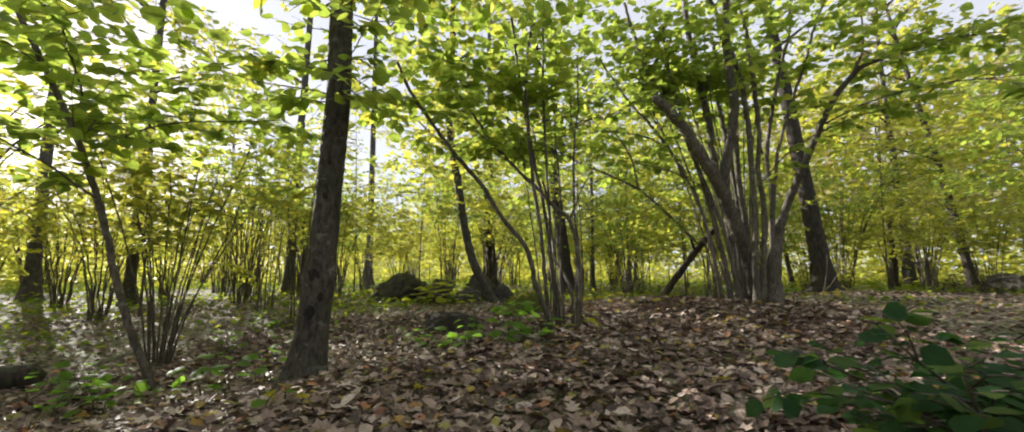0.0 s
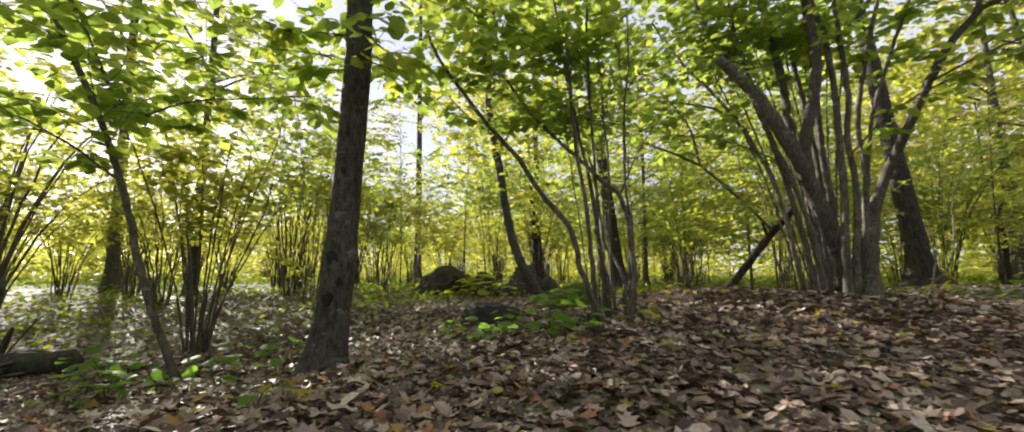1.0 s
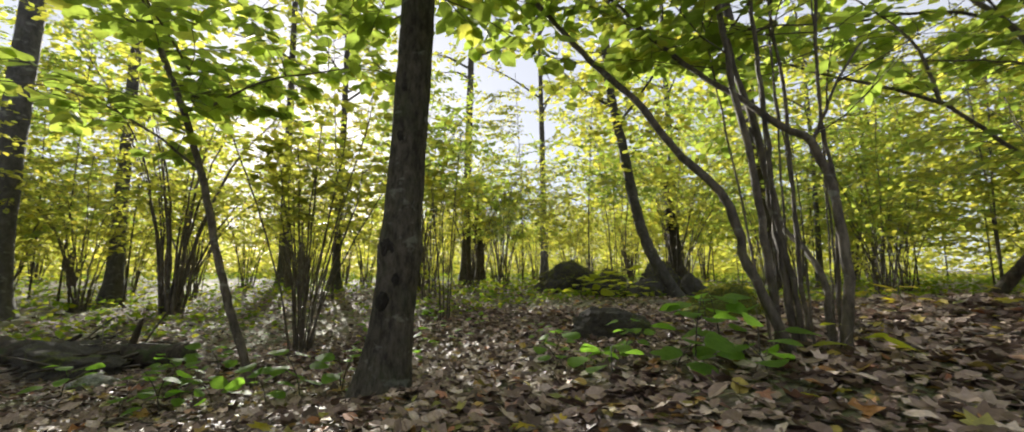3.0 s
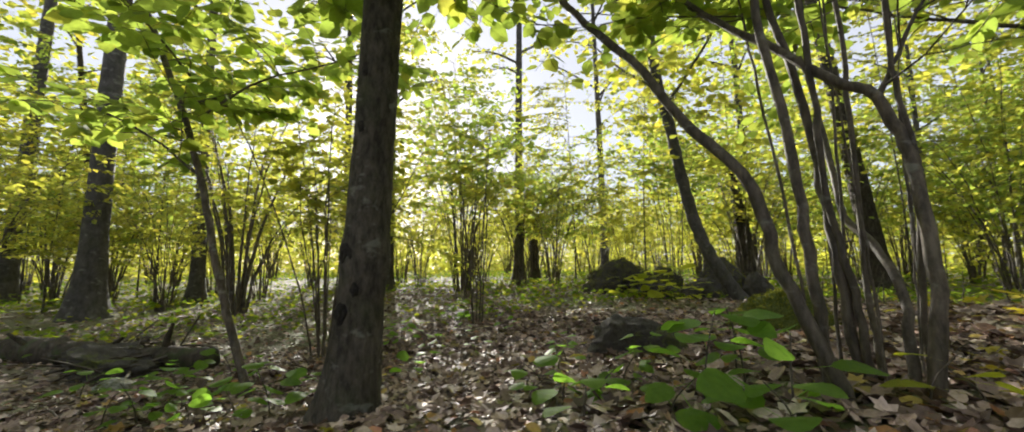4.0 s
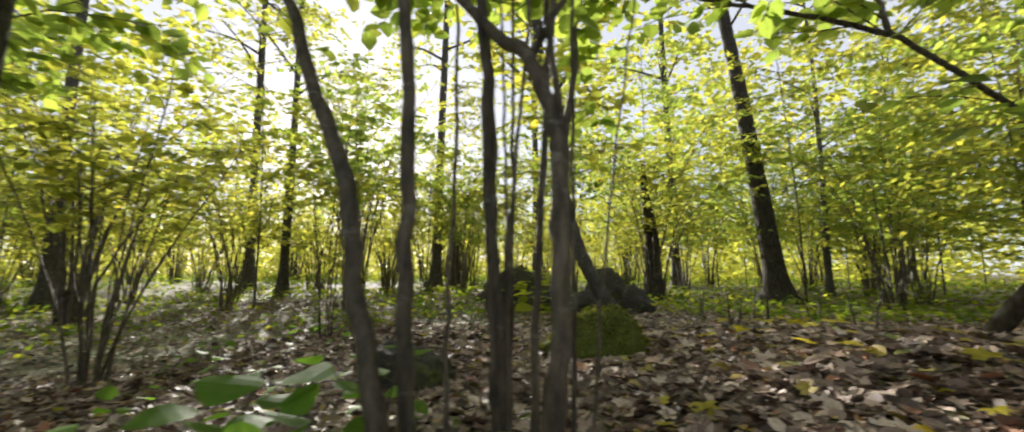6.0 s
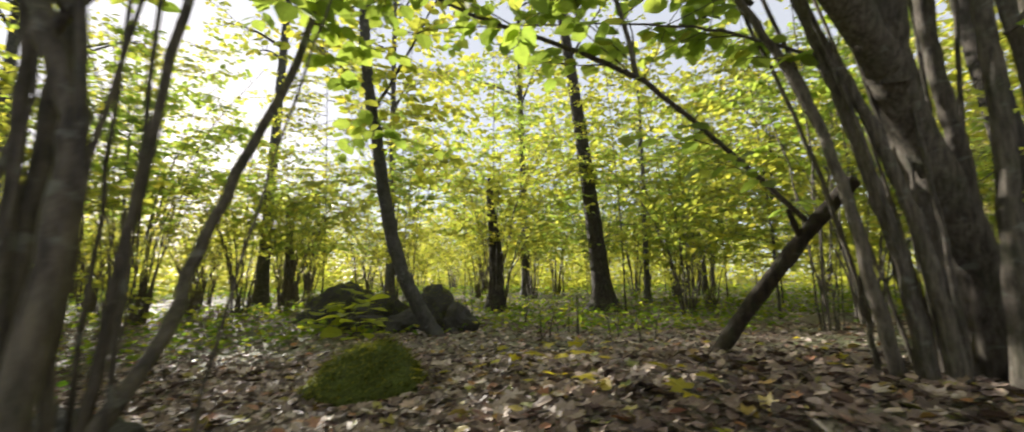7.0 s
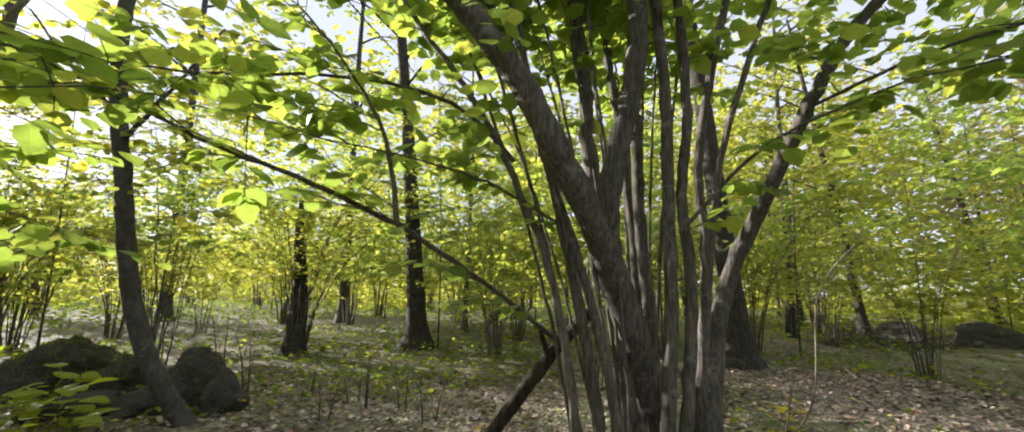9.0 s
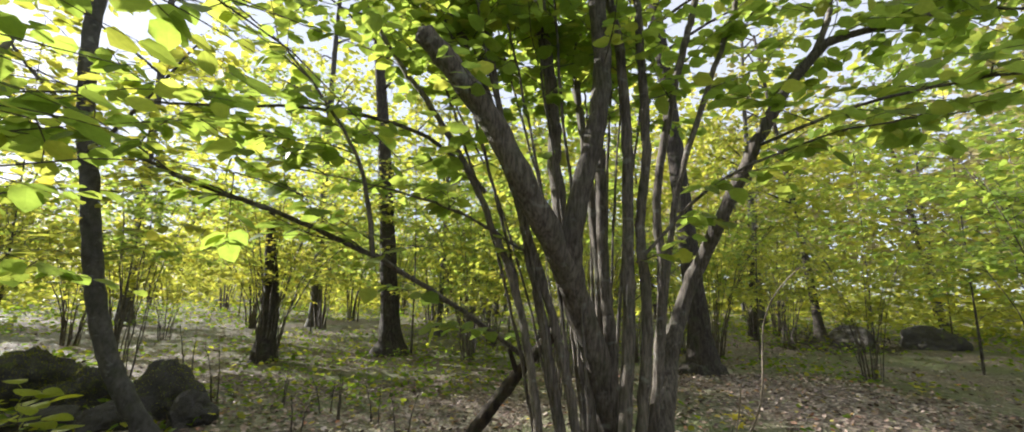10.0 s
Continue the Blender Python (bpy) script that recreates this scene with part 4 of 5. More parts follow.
# ---- the wood further off ----
def far_wood():
    rng = np.random.default_rng(23)
    P, S = [], []
    for k in range(470):
        a = rng.uniform(-95, 125)
        sunny = math.exp(-((a - SUN_AZ) / 30) ** 2)
        r = rng.uniform(26, 40) if k % 4 == 0 else rng.uniform(44, 70)
        top = rng.uniform(4 - sunny, (6.5 if 5 < a < 90 else 9) - 2 * sunny) * (0.55 + r / 80)
        a = radians(a)
        c = np.array((-r * math.sin(a) + 0.5, r * math.cos(a) + 3.0, 0))
        n = int(rng.uniform(90, 170))
        z = top * rng.random(n) ** 1.3
        w = rng.uniform(1.4, 2.8) * (0.6 + r / 70) * (1.05 - 0.55 * z / top)
        t, q = rng.uniform(0, 2 * np.pi, n), np.sqrt(rng.random(n)) * w
        # flat layers
        gap = rng.uniform(0.45, 0.75)
        z = np.where(rng.random(n) < 0.7, (np.round(z / gap) + rng.random()) * gap + rng.normal(0, 0.09, n), z)
        P.append(np.stack([c[0] + q * np.cos(t), c[1] + q * np.sin(t), np.maximum(z, 0.1) + 0.05], -1))
        S.append(rng.uniform(0.2, 0.4, n) * (0.7 + r / 80))
    # thin high crowns far behind, open where the sun stands
    for k in range(280):
        a, r = rng.uniform(-95, 125), rng.uniform(25, 40)
        if 27 < a < 72:
            continue
        a = radians(a)
        n, top, w = int(rng.uniform(80, 140)), rng.uniform(8, 17), rng.uniform(1.6, 3.0)
        z = top - rng.uniform(4, 8) * rng.random(n)
        gap = rng.uniform(0.6, 1.0)
        z = np.where(rng.random(n) < 0.6, np.round(z / gap) * gap + rng.normal(0, 0.12, n), z)
        t, q = rng.uniform(0, 2 * np.pi, n), np.sqrt(rng.random(n)) * w
        P.append(np.stack([-r * math.sin(a) + q * np.cos(t) + 0.5, r * math.cos(a) + q * np.sin(t) + 3.0, z], -1))
        S.append(rng.uniform(0.3, 0.62, n))
    for k in range(240):
        a, r = radians(rng.uniform(-100, 130)), rng.uniform(36, 75)
        n = int(rng.uniform(70, 120))
        t, q = rng.uniform(0, 2 * np.pi, n), np.sqrt(rng.random(n)) * rng.uniform(1.5, 3.5)
        P.append(np.stack([-r * math.sin(a) + q * np.cos(t), r * math.cos(a) + q * np.sin(t), rng.uniform(0.7, 2.6) * rng.random(n) + 0.1], -1))
        S.append(rng.uniform(0.25, 0.5, n))
    for k in range(420):
        a, r = radians(rng.uniform(-100, 130)), rng.uniform(85, 150)
        n = int(rng.uniform(90, 150))
        top = rng.uniform(7, 17)
        z = top * rng.random(n) ** 0.8
        w = rng.uniform(3, 6) * (1.05 - 0.6 * z / top)
        t, q = rng.uniform(0, 2 * np.pi, n), np.sqrt(rng.random(n)) * w
        P.append(np.stack([-r * math.sin(a) + q * np.cos(t), r * math.cos(a) + q * np.sin(t), z + 0.3], -1))
        S.append(rng.uniform(0.7, 1.4, n))
    P, S = np.vstack(P), np.hstack(S)
    n = len(P)
    t = rng.uniform(0, 2 * np.pi, n)
    d = np.stack([np.cos(t), np.sin(t), rng.normal(-0.15, 0.25, n)], -1)
    up = np.stack([rng.normal(0, 0.45, n), rng.normal(0, 0.45, n), np.ones(n)], -1)
    ob = part("far_wood", leaf_mesh("far_wood", P, d, up, S, DIAMOND, DIAMOND_Q), LEAF_YELLOW)
    tagged(ob, "distant yellow-green foliage between the trees", "woods", kind="stuff")


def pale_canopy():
    """Thin straw-coloured crowns on the rise beyond the wood, their sunlit paleness put into the colour."""
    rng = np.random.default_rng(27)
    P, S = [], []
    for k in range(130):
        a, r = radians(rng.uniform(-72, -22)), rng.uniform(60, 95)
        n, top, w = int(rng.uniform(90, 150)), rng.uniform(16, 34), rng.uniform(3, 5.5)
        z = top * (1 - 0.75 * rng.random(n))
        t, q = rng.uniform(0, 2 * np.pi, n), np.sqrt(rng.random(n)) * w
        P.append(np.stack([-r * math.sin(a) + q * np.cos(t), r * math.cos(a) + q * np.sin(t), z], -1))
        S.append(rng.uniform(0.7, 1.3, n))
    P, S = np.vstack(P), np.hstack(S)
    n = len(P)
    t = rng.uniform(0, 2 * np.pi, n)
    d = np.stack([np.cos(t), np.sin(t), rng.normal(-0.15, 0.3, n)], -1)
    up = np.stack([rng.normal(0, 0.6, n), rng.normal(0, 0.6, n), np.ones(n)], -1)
    ob = part("pale_canopy", leaf_mesh("pale_canopy", P, d, up, S, DIAMOND, DIAMOND_Q), LEAF_STRAW_LIT)
    tagged(ob, "crowns beyond the wood, coloured pale straw-yellow for the sun on them", "woods", kind="stuff")


far_wood()
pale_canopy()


# ---- tall trees ----
def tall_kind(seed, r0, tall, low, bark, leaf, label, lean=0.3, clumps=12, size=0.2):
    rng = np.random.default_rng(seed)
    root = thing("tall_tree", (0, 0, 0), label, "tree", "tall trees of the wood")
    pts = spline(np.array([(0, 0, -0.2), (0.02, 0, 0.4), (lean * 0.3, 0.1, tall * 0.35), (lean * 0.7, 0.15, tall * 0.7), (lean, 0, tall)]), 60)
    rad = taper(60, r0, 0.05, 0.9) + r0 * 0.75 * np.exp(-np.maximum(pts[:, 2], 0) / 0.35)
    part("trunk", tube_mesh("trunk", pts, rad, 16, 0.10, rng), bark, root)
    tw = Twigs(seed + 5, size, True)
    ok = np.nonzero(pts[:, 2] > low)[0]
    for k in range(clumps):
        i = int(ok[int(len(ok) * (k + rng.random()) / clumps)])
        a = rng.uniform(0, 2 * np.pi)
        f = rng.uniform(1.3, 3.2) * (1.15 - 0.6 * (pts[i, 2] - low) / (tall - low))
        end = pts[i] + np.array((math.cos(a) * f, math.sin(a) * f, f * 0.5))
        limb = spline(np.array([pts[i], (pts[i] + end) / 2 + (0, 0, 0.15), end]), 8)
        part("limb", tube_mesh("limb", limb, taper(8, 0.045, 0.014), 6), bark, root)
        for j in range(4):
            q = limb[3 + j]
            tw.spray(q, (math.cos(a + rng.normal(0, 0.9)), math.sin(a + rng.normal(0, 0.9)), 0.25), rng.uniform(0.9, 1.6), 3, 0.8, 0.010)
    tw.finish(root, leaf, DIAMOND, DIAMOND_Q, 3)
    return root


def one(root, x, y, turn=0.0, size=1.0):
    m = pose(x, y, ground_z(x, y), 0, 0, turn)
    root.matrix_basis = m @ Matrix.Scale(size, 4)


oak = tall_kind(301, 0.35, 17.0, 7.0, BARK_DARK, LEAF_GREEN, "tall tree with dark furrowed bark and a high crown", -1.9)
one(oak, -0.33, 16.5, 0)
grey = tall_kind(302, 0.19, 15.0, 6.0, BARK_GREY, LEAF_YELLOW, "tall straight grey trunk with a high thin crown", 0.2)
one(grey, -10.4, 14.05, 40, 1.2)
leaner = tall_kind(303, 0.22, 14.0, 5.5, BARK_DARK, LEAF_YELLOW, "tall leaning tree with dark bark", 1.6, 11)
one(leaner, 16.2, 20.5, 150)
ob = copy_thing(oak, pose(6.8, 12.8, ground_z(6.8, 12.8), 0, 0, 20))
ob.scale = (0.92,) * 3
for x, y, f in ((-12.8, 2.8, 1.6), (-15.2, 5.2, 1.2), (-21.6, 1.3, 1.6), (-11.5, 9.35, 0.85), (-11.8, 22.7, 1.4), (-16.4, 10.4, 1.2), (-4.75, 23.4, 1.3), (0.75, 20.6, 0.7), (18.0, 26.6, 1.3)):
    ob = copy_thing(grey, pose(x, y, ground_z(x, y), 0, 0, rng.uniform(0, 360)))
    ob.scale = (f, f, f)
tall_spots = []
while len(tall_spots) < 14:
    a, r = rng.uniform(-75, 112), 24 + 16 * rng.random()
    if 3 < a < 88:
        continue
    x, y = -r * math.sin(radians(a)) + 0.5, r * math.cos(radians(a)) + 3.0
    if all((x - u) ** 2 + (y - v) ** 2 > 9 for u, v in tall_spots):
        tall_spots.append((x, y))
# unseen tall trees added behind and beside the walk, to darken the near ground
tall_spots += [(4.6, -2.6), (-3.4, -3.4), (0.8, -5.2), (7.4, 1.2), (8.6, -4.2), (-7.6, -2.2), (6.0, 4.6), (-4.2, -8.0), (3.6, -8.6), (11.5, 2.4)]
for k, (x, y) in enumerate(tall_spots):
    f = rng.uniform(0.7, 1.2)
    ob = copy_thing((oak, grey, grey, leaner)[k % 4], pose(x, y, ground_z(x, y), 0, 0, rng.uniform(0, 360)))
    ob.scale = (f, f, f)


# ---- rocks ----
def boulder(name, place, size, seed, mat, label, turn=0.0, sharp=0.25, sink=0.25, level=5, facets=11, peak=0.0):
    bm = bmesh.new()
    bmesh.ops.create_icosphere(bm, subdivisions=level, radius=1.0)
    o = Vector((seed * 3.7, seed * 1.3, seed * 2.1))
    rnd = random.Random(seed)
    cuts = [(Vector((rnd.uniform(-1, 1), rnd.uniform(-1, 1), rnd.uniform(-0.35, 1))).normalized(), rnd.uniform(0.6, 0.86)) for _ in range(facets)]
    for v in bm.verts:
        for n, far in cuts:
            over = v.co.dot(n) - far
            if over > 0:
                v.co -= n * over * 0.92
    for v in bm.verts:
        d = 1 + sharp * noise.noise(v.co * 1.1 + o) + sharp * 0.45 * noise.noise(v.co * 2.7 + o) + 0.11 * noise.noise(v.co * 6 + o) + 0.06 * noise.noise(v.co * 15 + o) + 0.03 * noise.noise(v.co * 34 + o)
        up = max(v.co.z * d, 0.0)
        slim = 1 - peak * up ** 0.8
        v.co = Vector((v.co.x * d * size[0] * slim + peak * 0.25 * up * size[0], v.co.y * d * size[1] * slim, v.co.z * d * size[2]))
    me = bpy.data.meshes.new(name)
    bm.to_mesh(me)
    bm.free()
    me.polygons.foreach_set("use_smooth", np.full(len(me.polygons), True))
    x, y = place
    ob = part(name, me, mat)
    ob.matrix_world = pose(x, y, ground_z(x, y) + size[2] * (1 - 2 * sink) * 0.5, 0, 0, turn)
    return tagged(ob, label, "rock")


def moss_tufts(rock, count, seed):
    """Short moss blades standing on the rock's faces."""
    rng = np.random.default_rng(seed)
    me = rock.data
    p, n = np.empty(len(me.vertices) * 3), np.empty(len(me.vertices) * 3)
    me.vertices.foreach_get("co", p)
    me.vertices.foreach_get("normal", n)
    p, n = p.reshape(-1, 3), n.reshape(-1, 3)
    i = rng.integers(0, len(p), count)
    i = i[n[i, 2] > -0.2]
    d = unit(n[i] + rng.normal(0, 0.55, (len(i), 3)))
    tagged(part("moss", leaf_mesh("moss", p[i] + rng.normal(0, 0.012, (len(i), 3)), d, rng.normal(0, 1, (len(i), 3)), rng.uniform(0.008, 0.022, len(i)), DIAMOND, DIAMOND_Q), MOSS, rock), "green moss", kind="stuff")


moss_rock = boulder("mossy_rock", (-0.62, 6.62), (0.385, 0.33, 0.285), 1, ROCK_MOSSY, "peaked rock covered in green moss on fallen leaves", 20, 0.22, 0.30, 4, 0, 0.36)
moss_tufts(moss_rock, 9000, 71)
boulder("dark_rock", (-1.38, 5.4), (0.46, 0.32, 0.24), 2, ROCK_DARK, "low dark grey rock half sunk in leaves", 10, 0.22)
for rock, tufts in ((boulder("boulder", (-4.55, 11.0), (0.86, 0.7, 0.60), 3, ROCK_DARK, "large dark boulder with a flat top and patches of moss", 12, 0.42, 0.16, 5, 16), 16000),
                    (boulder("boulder", (-3.55, 10.7), (0.50, 0.45, 0.46), 14, ROCK_DARK, "dark angular boulder leaning on a larger one", 50, 0.4, 0.2, 5, 14), 7000),
                    (boulder("boulder", (-2.12, 10.4), (0.44, 0.38, 0.56), 5, ROCK_DARK, "dark mossy boulder at the foot of the bent tree", 0, 0.42), 4000)):
    moss_tufts(rock, tufts, 72 + tufts // 1000)
boulder("boulder", (-3.1, 9.85), (0.55, 0.4, 0.22), 4, ROCK_DARK, "low dark boulder beside the bent tree", 50, 0.4)
boulder("boulder", (-1.58, 9.8), (0.32, 0.28, 0.33), 6, ROCK_DARK, "small dark boulder at the foot of the bent tree", 80, 0.42, 0.25, 5, 14)
boulder("boulder", (-2.45, 9.85), (0.42, 0.34, 0.26), 7, ROCK_DARK, "dark boulder behind the curve of the bent tree", 30, 0.4)
boulder("pale_stone", (-5.0, 2.68), (0.20, 0.16, 0.10), 8, ROCK_PALE, "small pale grey stone on the forest floor", 10, 0.2)
boulder("dark_rock", (-6.0, 2.7), (0.75, 0.42, 0.24), 9, ROCK_DARK, "low dark rock at the edge of the hollow", 15, 0.25)
boulder("boulder", (19.5, 19.0), (1.4, 0.9, 0.75), 10, ROCK_DARK, "large dark boulder under the shrubs", 15, 0.25)
boulder("boulder", (16.0, 18.8), (1.6, 0.9, 0.7), 11, ROCK_DARK, "broad low boulder under the shrubs", 60, 0.25)


# ---- low green growth on the floor further off ----
def build_undergrowth():
    rng = np.random.default_rng(19)
    n = 42000
    a, r = rng.uniform(radians(-85), radians(115), n), 6.0 + 34.0 * rng.random(n) ** 1.1
    x, y = -r * np.sin(a), r * np.cos(a) + 3.5
    keep = (np.sin(0.7 * x + 1.1) * np.sin(0.6 * y) + 0.9 * np.sin(0.23 * x - 0.31 * y) + rng.normal(0, 0.35, n)) > 0.85 - 0.07 * r
    x, y, r = x[keep], y[keep], r[keep]
    n = len(x)
    t = rng.uniform(0, 2 * np.pi, n)
    d = np.stack([np.cos(t), np.sin(t), rng.normal(0, 0.3, n)], -1)
    up = np.stack([rng.normal(0, 0.4, n), rng.normal(0, 0.4, n), np.ones(n)], -1)
    z = height(x, y) + rng.uniform(0.02, 0.06 + 0.012 * np.minimum(r, 25), n)
    ob = part("undergrowth", leaf_mesh("undergrowth", np.column_stack([x, y, z]), d, up, rng.uniform(0.05, 0.09, n) * (1 + r / 25), OVATE), LEAF_UNDER)
    tagged(ob, "scattered low green plants on the forest floor", "undergrowth", kind="stuff")


build_undergrowth()


# ---- seedlings and small plants ----
def seedling(x, y, tall, count, size, leaf, seed, label, maple=False, lean=0.1, category="seedling"):
    rng = np.random.default_rng(seed)
    z = ground_z(x, y)
    root = thing("seedling", (x, y, z), label, category, "seedlings on the forest floor")
    a0 = rng.uniform(0, 6.28)
    pts = spline(np.array([(0, 0, -0.03), (lean * 0.3 * math.cos(a0), lean * 0.3 * math.sin(a0), tall * 0.5), (lean * math.cos(a0), lean * math.sin(a0), tall)]), 8)
    part("stem", tube_mesh("stem", pts, taper(8, 0.0045 + 0.004 * tall, 0.002), 6), BARK_TWIG, root)
    shape, quads = (MAPLE, MAPLE_Q) if maple else (OVATE_FINE, OVATE_FINE_Q)
    for k in range(count):
        i = min(7, 2 + int(6 * (k + 0.5) / count))
        a = a0 + 2.4 * k + rng.normal(0, 0.3)
        out = unit(np.array((math.cos(a), math.sin(a), rng.uniform(-0.25, 0.3))))
        s = size * rng.uniform(0.7, 1.15)
        me = leaf_mesh("leaf", [pts[i] + out * 0.75 * s], [out], [np.array((0, 0, 1)) + rng.normal(0, 0.3, 3)], [s], shape, quads)
        part("leaf", me, leaf, root)


def fine_leaf():
    us = np.array((-0.75, 0.0, 0.12, 0.3, 0.5, 0.7, 0.88, 1.0))
    half = 0.47 * np.sin(np.pi * np.clip(us, 0, 1) ** 0.8) ** 0.75
    half[0], half[1], half[-1] = 0.012, 0.016, 0.0
    rows = [np.stack([us * 1.02, sgn * half, 0.10 * abs(half) - 0.16 * us ** 2 + 0.012 * np.cos(us * 25)], -1) for sgn in (1, 0, -1)]
    q = []
    for k in range(7):
        for r in (0, 1):
            q.append((r * 8 + k, (r + 1) * 8 + k, (r + 1) * 8 + k + 1, r * 8 + k + 1))
    return np.vstack(rows), np.array(q)


OVATE_FINE, OVATE_FINE_Q = fine_leaf()
G1 = "small green seedling with broad round leaves on the leaf litter"
BY_THE_YOUNG_HAZEL = [(-0.40, 3.98, 0.36, 8, 0.14), (-0.30, 4.20, 0.36, 8, 0.13), (-0.10, 3.98, 0.26, 6, 0.14), (-0.85, 4.15, 0.16, 5, 0.11), (-0.42, 4.5, 0.3, 7, 0.11), (-0.95, 3.80, 0.14, 5, 0.11), (-1.10, 3.72, 0.13, 5, 0.10), (-0.85, 3.92, 0.12, 4, 0.10), (-1.25, 4.05, 0.12, 4, 0.09), (-0.72, 3.62, 0.15, 5, 0.11), (-0.05, 3.78, 0.13, 5, 0.14), (-0.45, 3.75, 0.14, 5, 0.14), (-1.0, 4.9, 0.2, 6, 0.11)]
BY_THE_MAPLE = [(-2.55, 3.38, 0.30, 7, 0.12), (-2.72, 3.50, 0.24, 6, 0.11), (-3.25, 2.90, 0.2, 6, 0.09), (-1.62, 2.24, 0.14, 5, 0.09), (-1.9, 5.0, 0.18, 5, 0.09), (-2.3, 5.6, 0.16, 5, 0.09), (-3.2, 5.3, 0.2, 6, 0.09), (-1.6, 4.75, 0.16, 5, 0.11), (-2.9, 4.3, 0.2, 6, 0.11), (-2.72, 3.2, 0.3, 8, 0.14), (-2.85, 3.05, 0.22, 7, 0.13)]
IN_THE_HOLLOW = [(-3.41, 2.66, 0.28, 8, 0.10), (-3.60, 2.50, 0.22, 6, 0.10), (-4.0, 5.9, 0.26, 8, 0.09), (-3.7, 6.4, 0.2, 6, 0.09), (-3.9, 2.95, 0.26, 7, 0.12), (-4.3, 3.6, 0.2, 6, 0.11), (-4.45, 3.1, 0.24, 8, 0.12), (-3.86, 2.78, 0.2, 8, 0.12), (-4.5, 3.45, 0.24, 8, 0.12), (-4.75, 2.45, 0.2, 7, 0.13), (-3.45, 2.75, 0.16, 6, 0.12), (-3.65, 5.1, 0.24, 8, 0.11), (-4.3, 4.95, 0.2, 7, 0.11), (-5.4, 6.8, 0.3, 9, 0.12), (-5.0, 5.6, 0.25, 8, 0.12)]
for k, (x, y, h, c, s) in enumerate(BY_THE_YOUNG_HAZEL + BY_THE_MAPLE + IN_THE_HOLLOW):
    seedling(x, y, h, c, s, LEAF_SEEDLING, 400 + k, G1)
Y1 = "yellow maple seedling on brown fallen leaves"
for k, (x, y, h, c, s) in enumerate(((0.83, 6.43, 0.16, 5, 0.12), (1.45, 6.12, 0.16, 5, 0.12), (-0.17, 6.52, 0.14, 5, 0.10), (0.2, 6.9, 0.12, 4, 0.10), (0.35, 5.2, 0.08, 3, 0.09), (1.3, 5.6, 0.06, 2, 0.09),
                                     (2.1, 5.2, 0.12, 4, 0.10), (1.9, 4.9, 0.10, 4, 0.10), (0.5, 7.6, 0.14, 4, 0.11), (4.6, 8.4, 0.15, 4, 0.12), (5.3, 9.1, 0.15, 5, 0.12), (-1.58, 2.39, 0.14, 5, 0.10), (9.9, 11.1, 0.12, 4, 0.14), (4.9, 8.8, 0.2, 5, 0.11), (0.8, 7.5, 0.12, 4, 0.11), (-1.5, 4.5, 0.12, 4, 0.09))):
    seedling(x, y, h, c, s, LEAF_MAPLE, 450 + k, Y1, True)
for k, (x, y, h, c, s) in enumerate(((-2.5, 8.8, 0.55, 13, 0.24), (-2.95, 9.25, 0.6, 13, 0.23), (-2.1, 8.45, 0.3, 8, 0.2), (-3.35, 9.0, 0.45, 12, 0.24), (0.24, 4.32, 0.18, 2, 0.15), (0.40, 4.36, 0.12, 2, 0.16))):
    seedling(x, y, h, c, s, LEAF_BRIGHT, 480 + k, "seedling with large yellow-green leaves", False)


def dark_sapling():
    x, y = 1.22, 0.84
    z = ground_z(x, y)
    s = [([(x + dx * 0.3, y + dy * 0.3, z - 0.04), (x + dx * 0.55, y + dy * 0.55, z + 0.22), (x + dx * 0.9, y + dy * 0.9, z + 0.43)], 0.005, 0.003, 0.04)
         for dx, dy in ((0.0, 0.0), (0.22, 0.1), (-0.12, 0.12), (0.1, -0.15), (0.3, -0.1), (-0.15, -0.1), (0.4, 0.15))]
    stems_plant("low_bush", (x, y, z), "low bush of dark green leaves beside the path", s, LEAF_DARK, 91, 0.045, BARK_TWIG, category="bush", sprays=15, low=0.05, spray_len=0.26, sides=5, clear=0.6)


dark_sapling()


def thin_sapling(x, y, tall, seed, count=3, leaf=None):
    rng = np.random.default_rng(seed)
    z = ground_z(x, y)
    s = []
    for k in range(count):
        dx, dy = rng.normal(0, 0.06, 2)
        s.append(([(x + dx, y + dy, z - 0.05), (x + dx * 1.5, y + dy * 1.5, z + tall * 0.5), (x + dx * 2.5, y + dy * 2.5, z + tall)], 0.010 + 0.004 * tall, 0.004, 0.0))
    stems_plant("thin_sapling", (x, y, z), "thin upright sapling with a few leaves" if leaf else "bare brown sapling standing in the leaf litter", s, leaf or LEAF_GREEN, seed, 0.08, BARK_TWIG,
                "thin saplings", "sapling", 6 if leaf else 0, z + 0.9, 0.45, 6)


for k, (x, y, h) in enumerate(((0.11, 10.3, 0.7), (-0.1, 10.6, 0.5), (-2.6, 11.6, 1.1), (-1.9, 11.2, 0.9), (-0.9, 10.9, 0.6), (0.7, 10.1, 0.5), (1.1, 9.4, 0.5), (-0.2, 9.6, 0.45))):
    thin_sapling(x, y, h, 520 + k, 2)


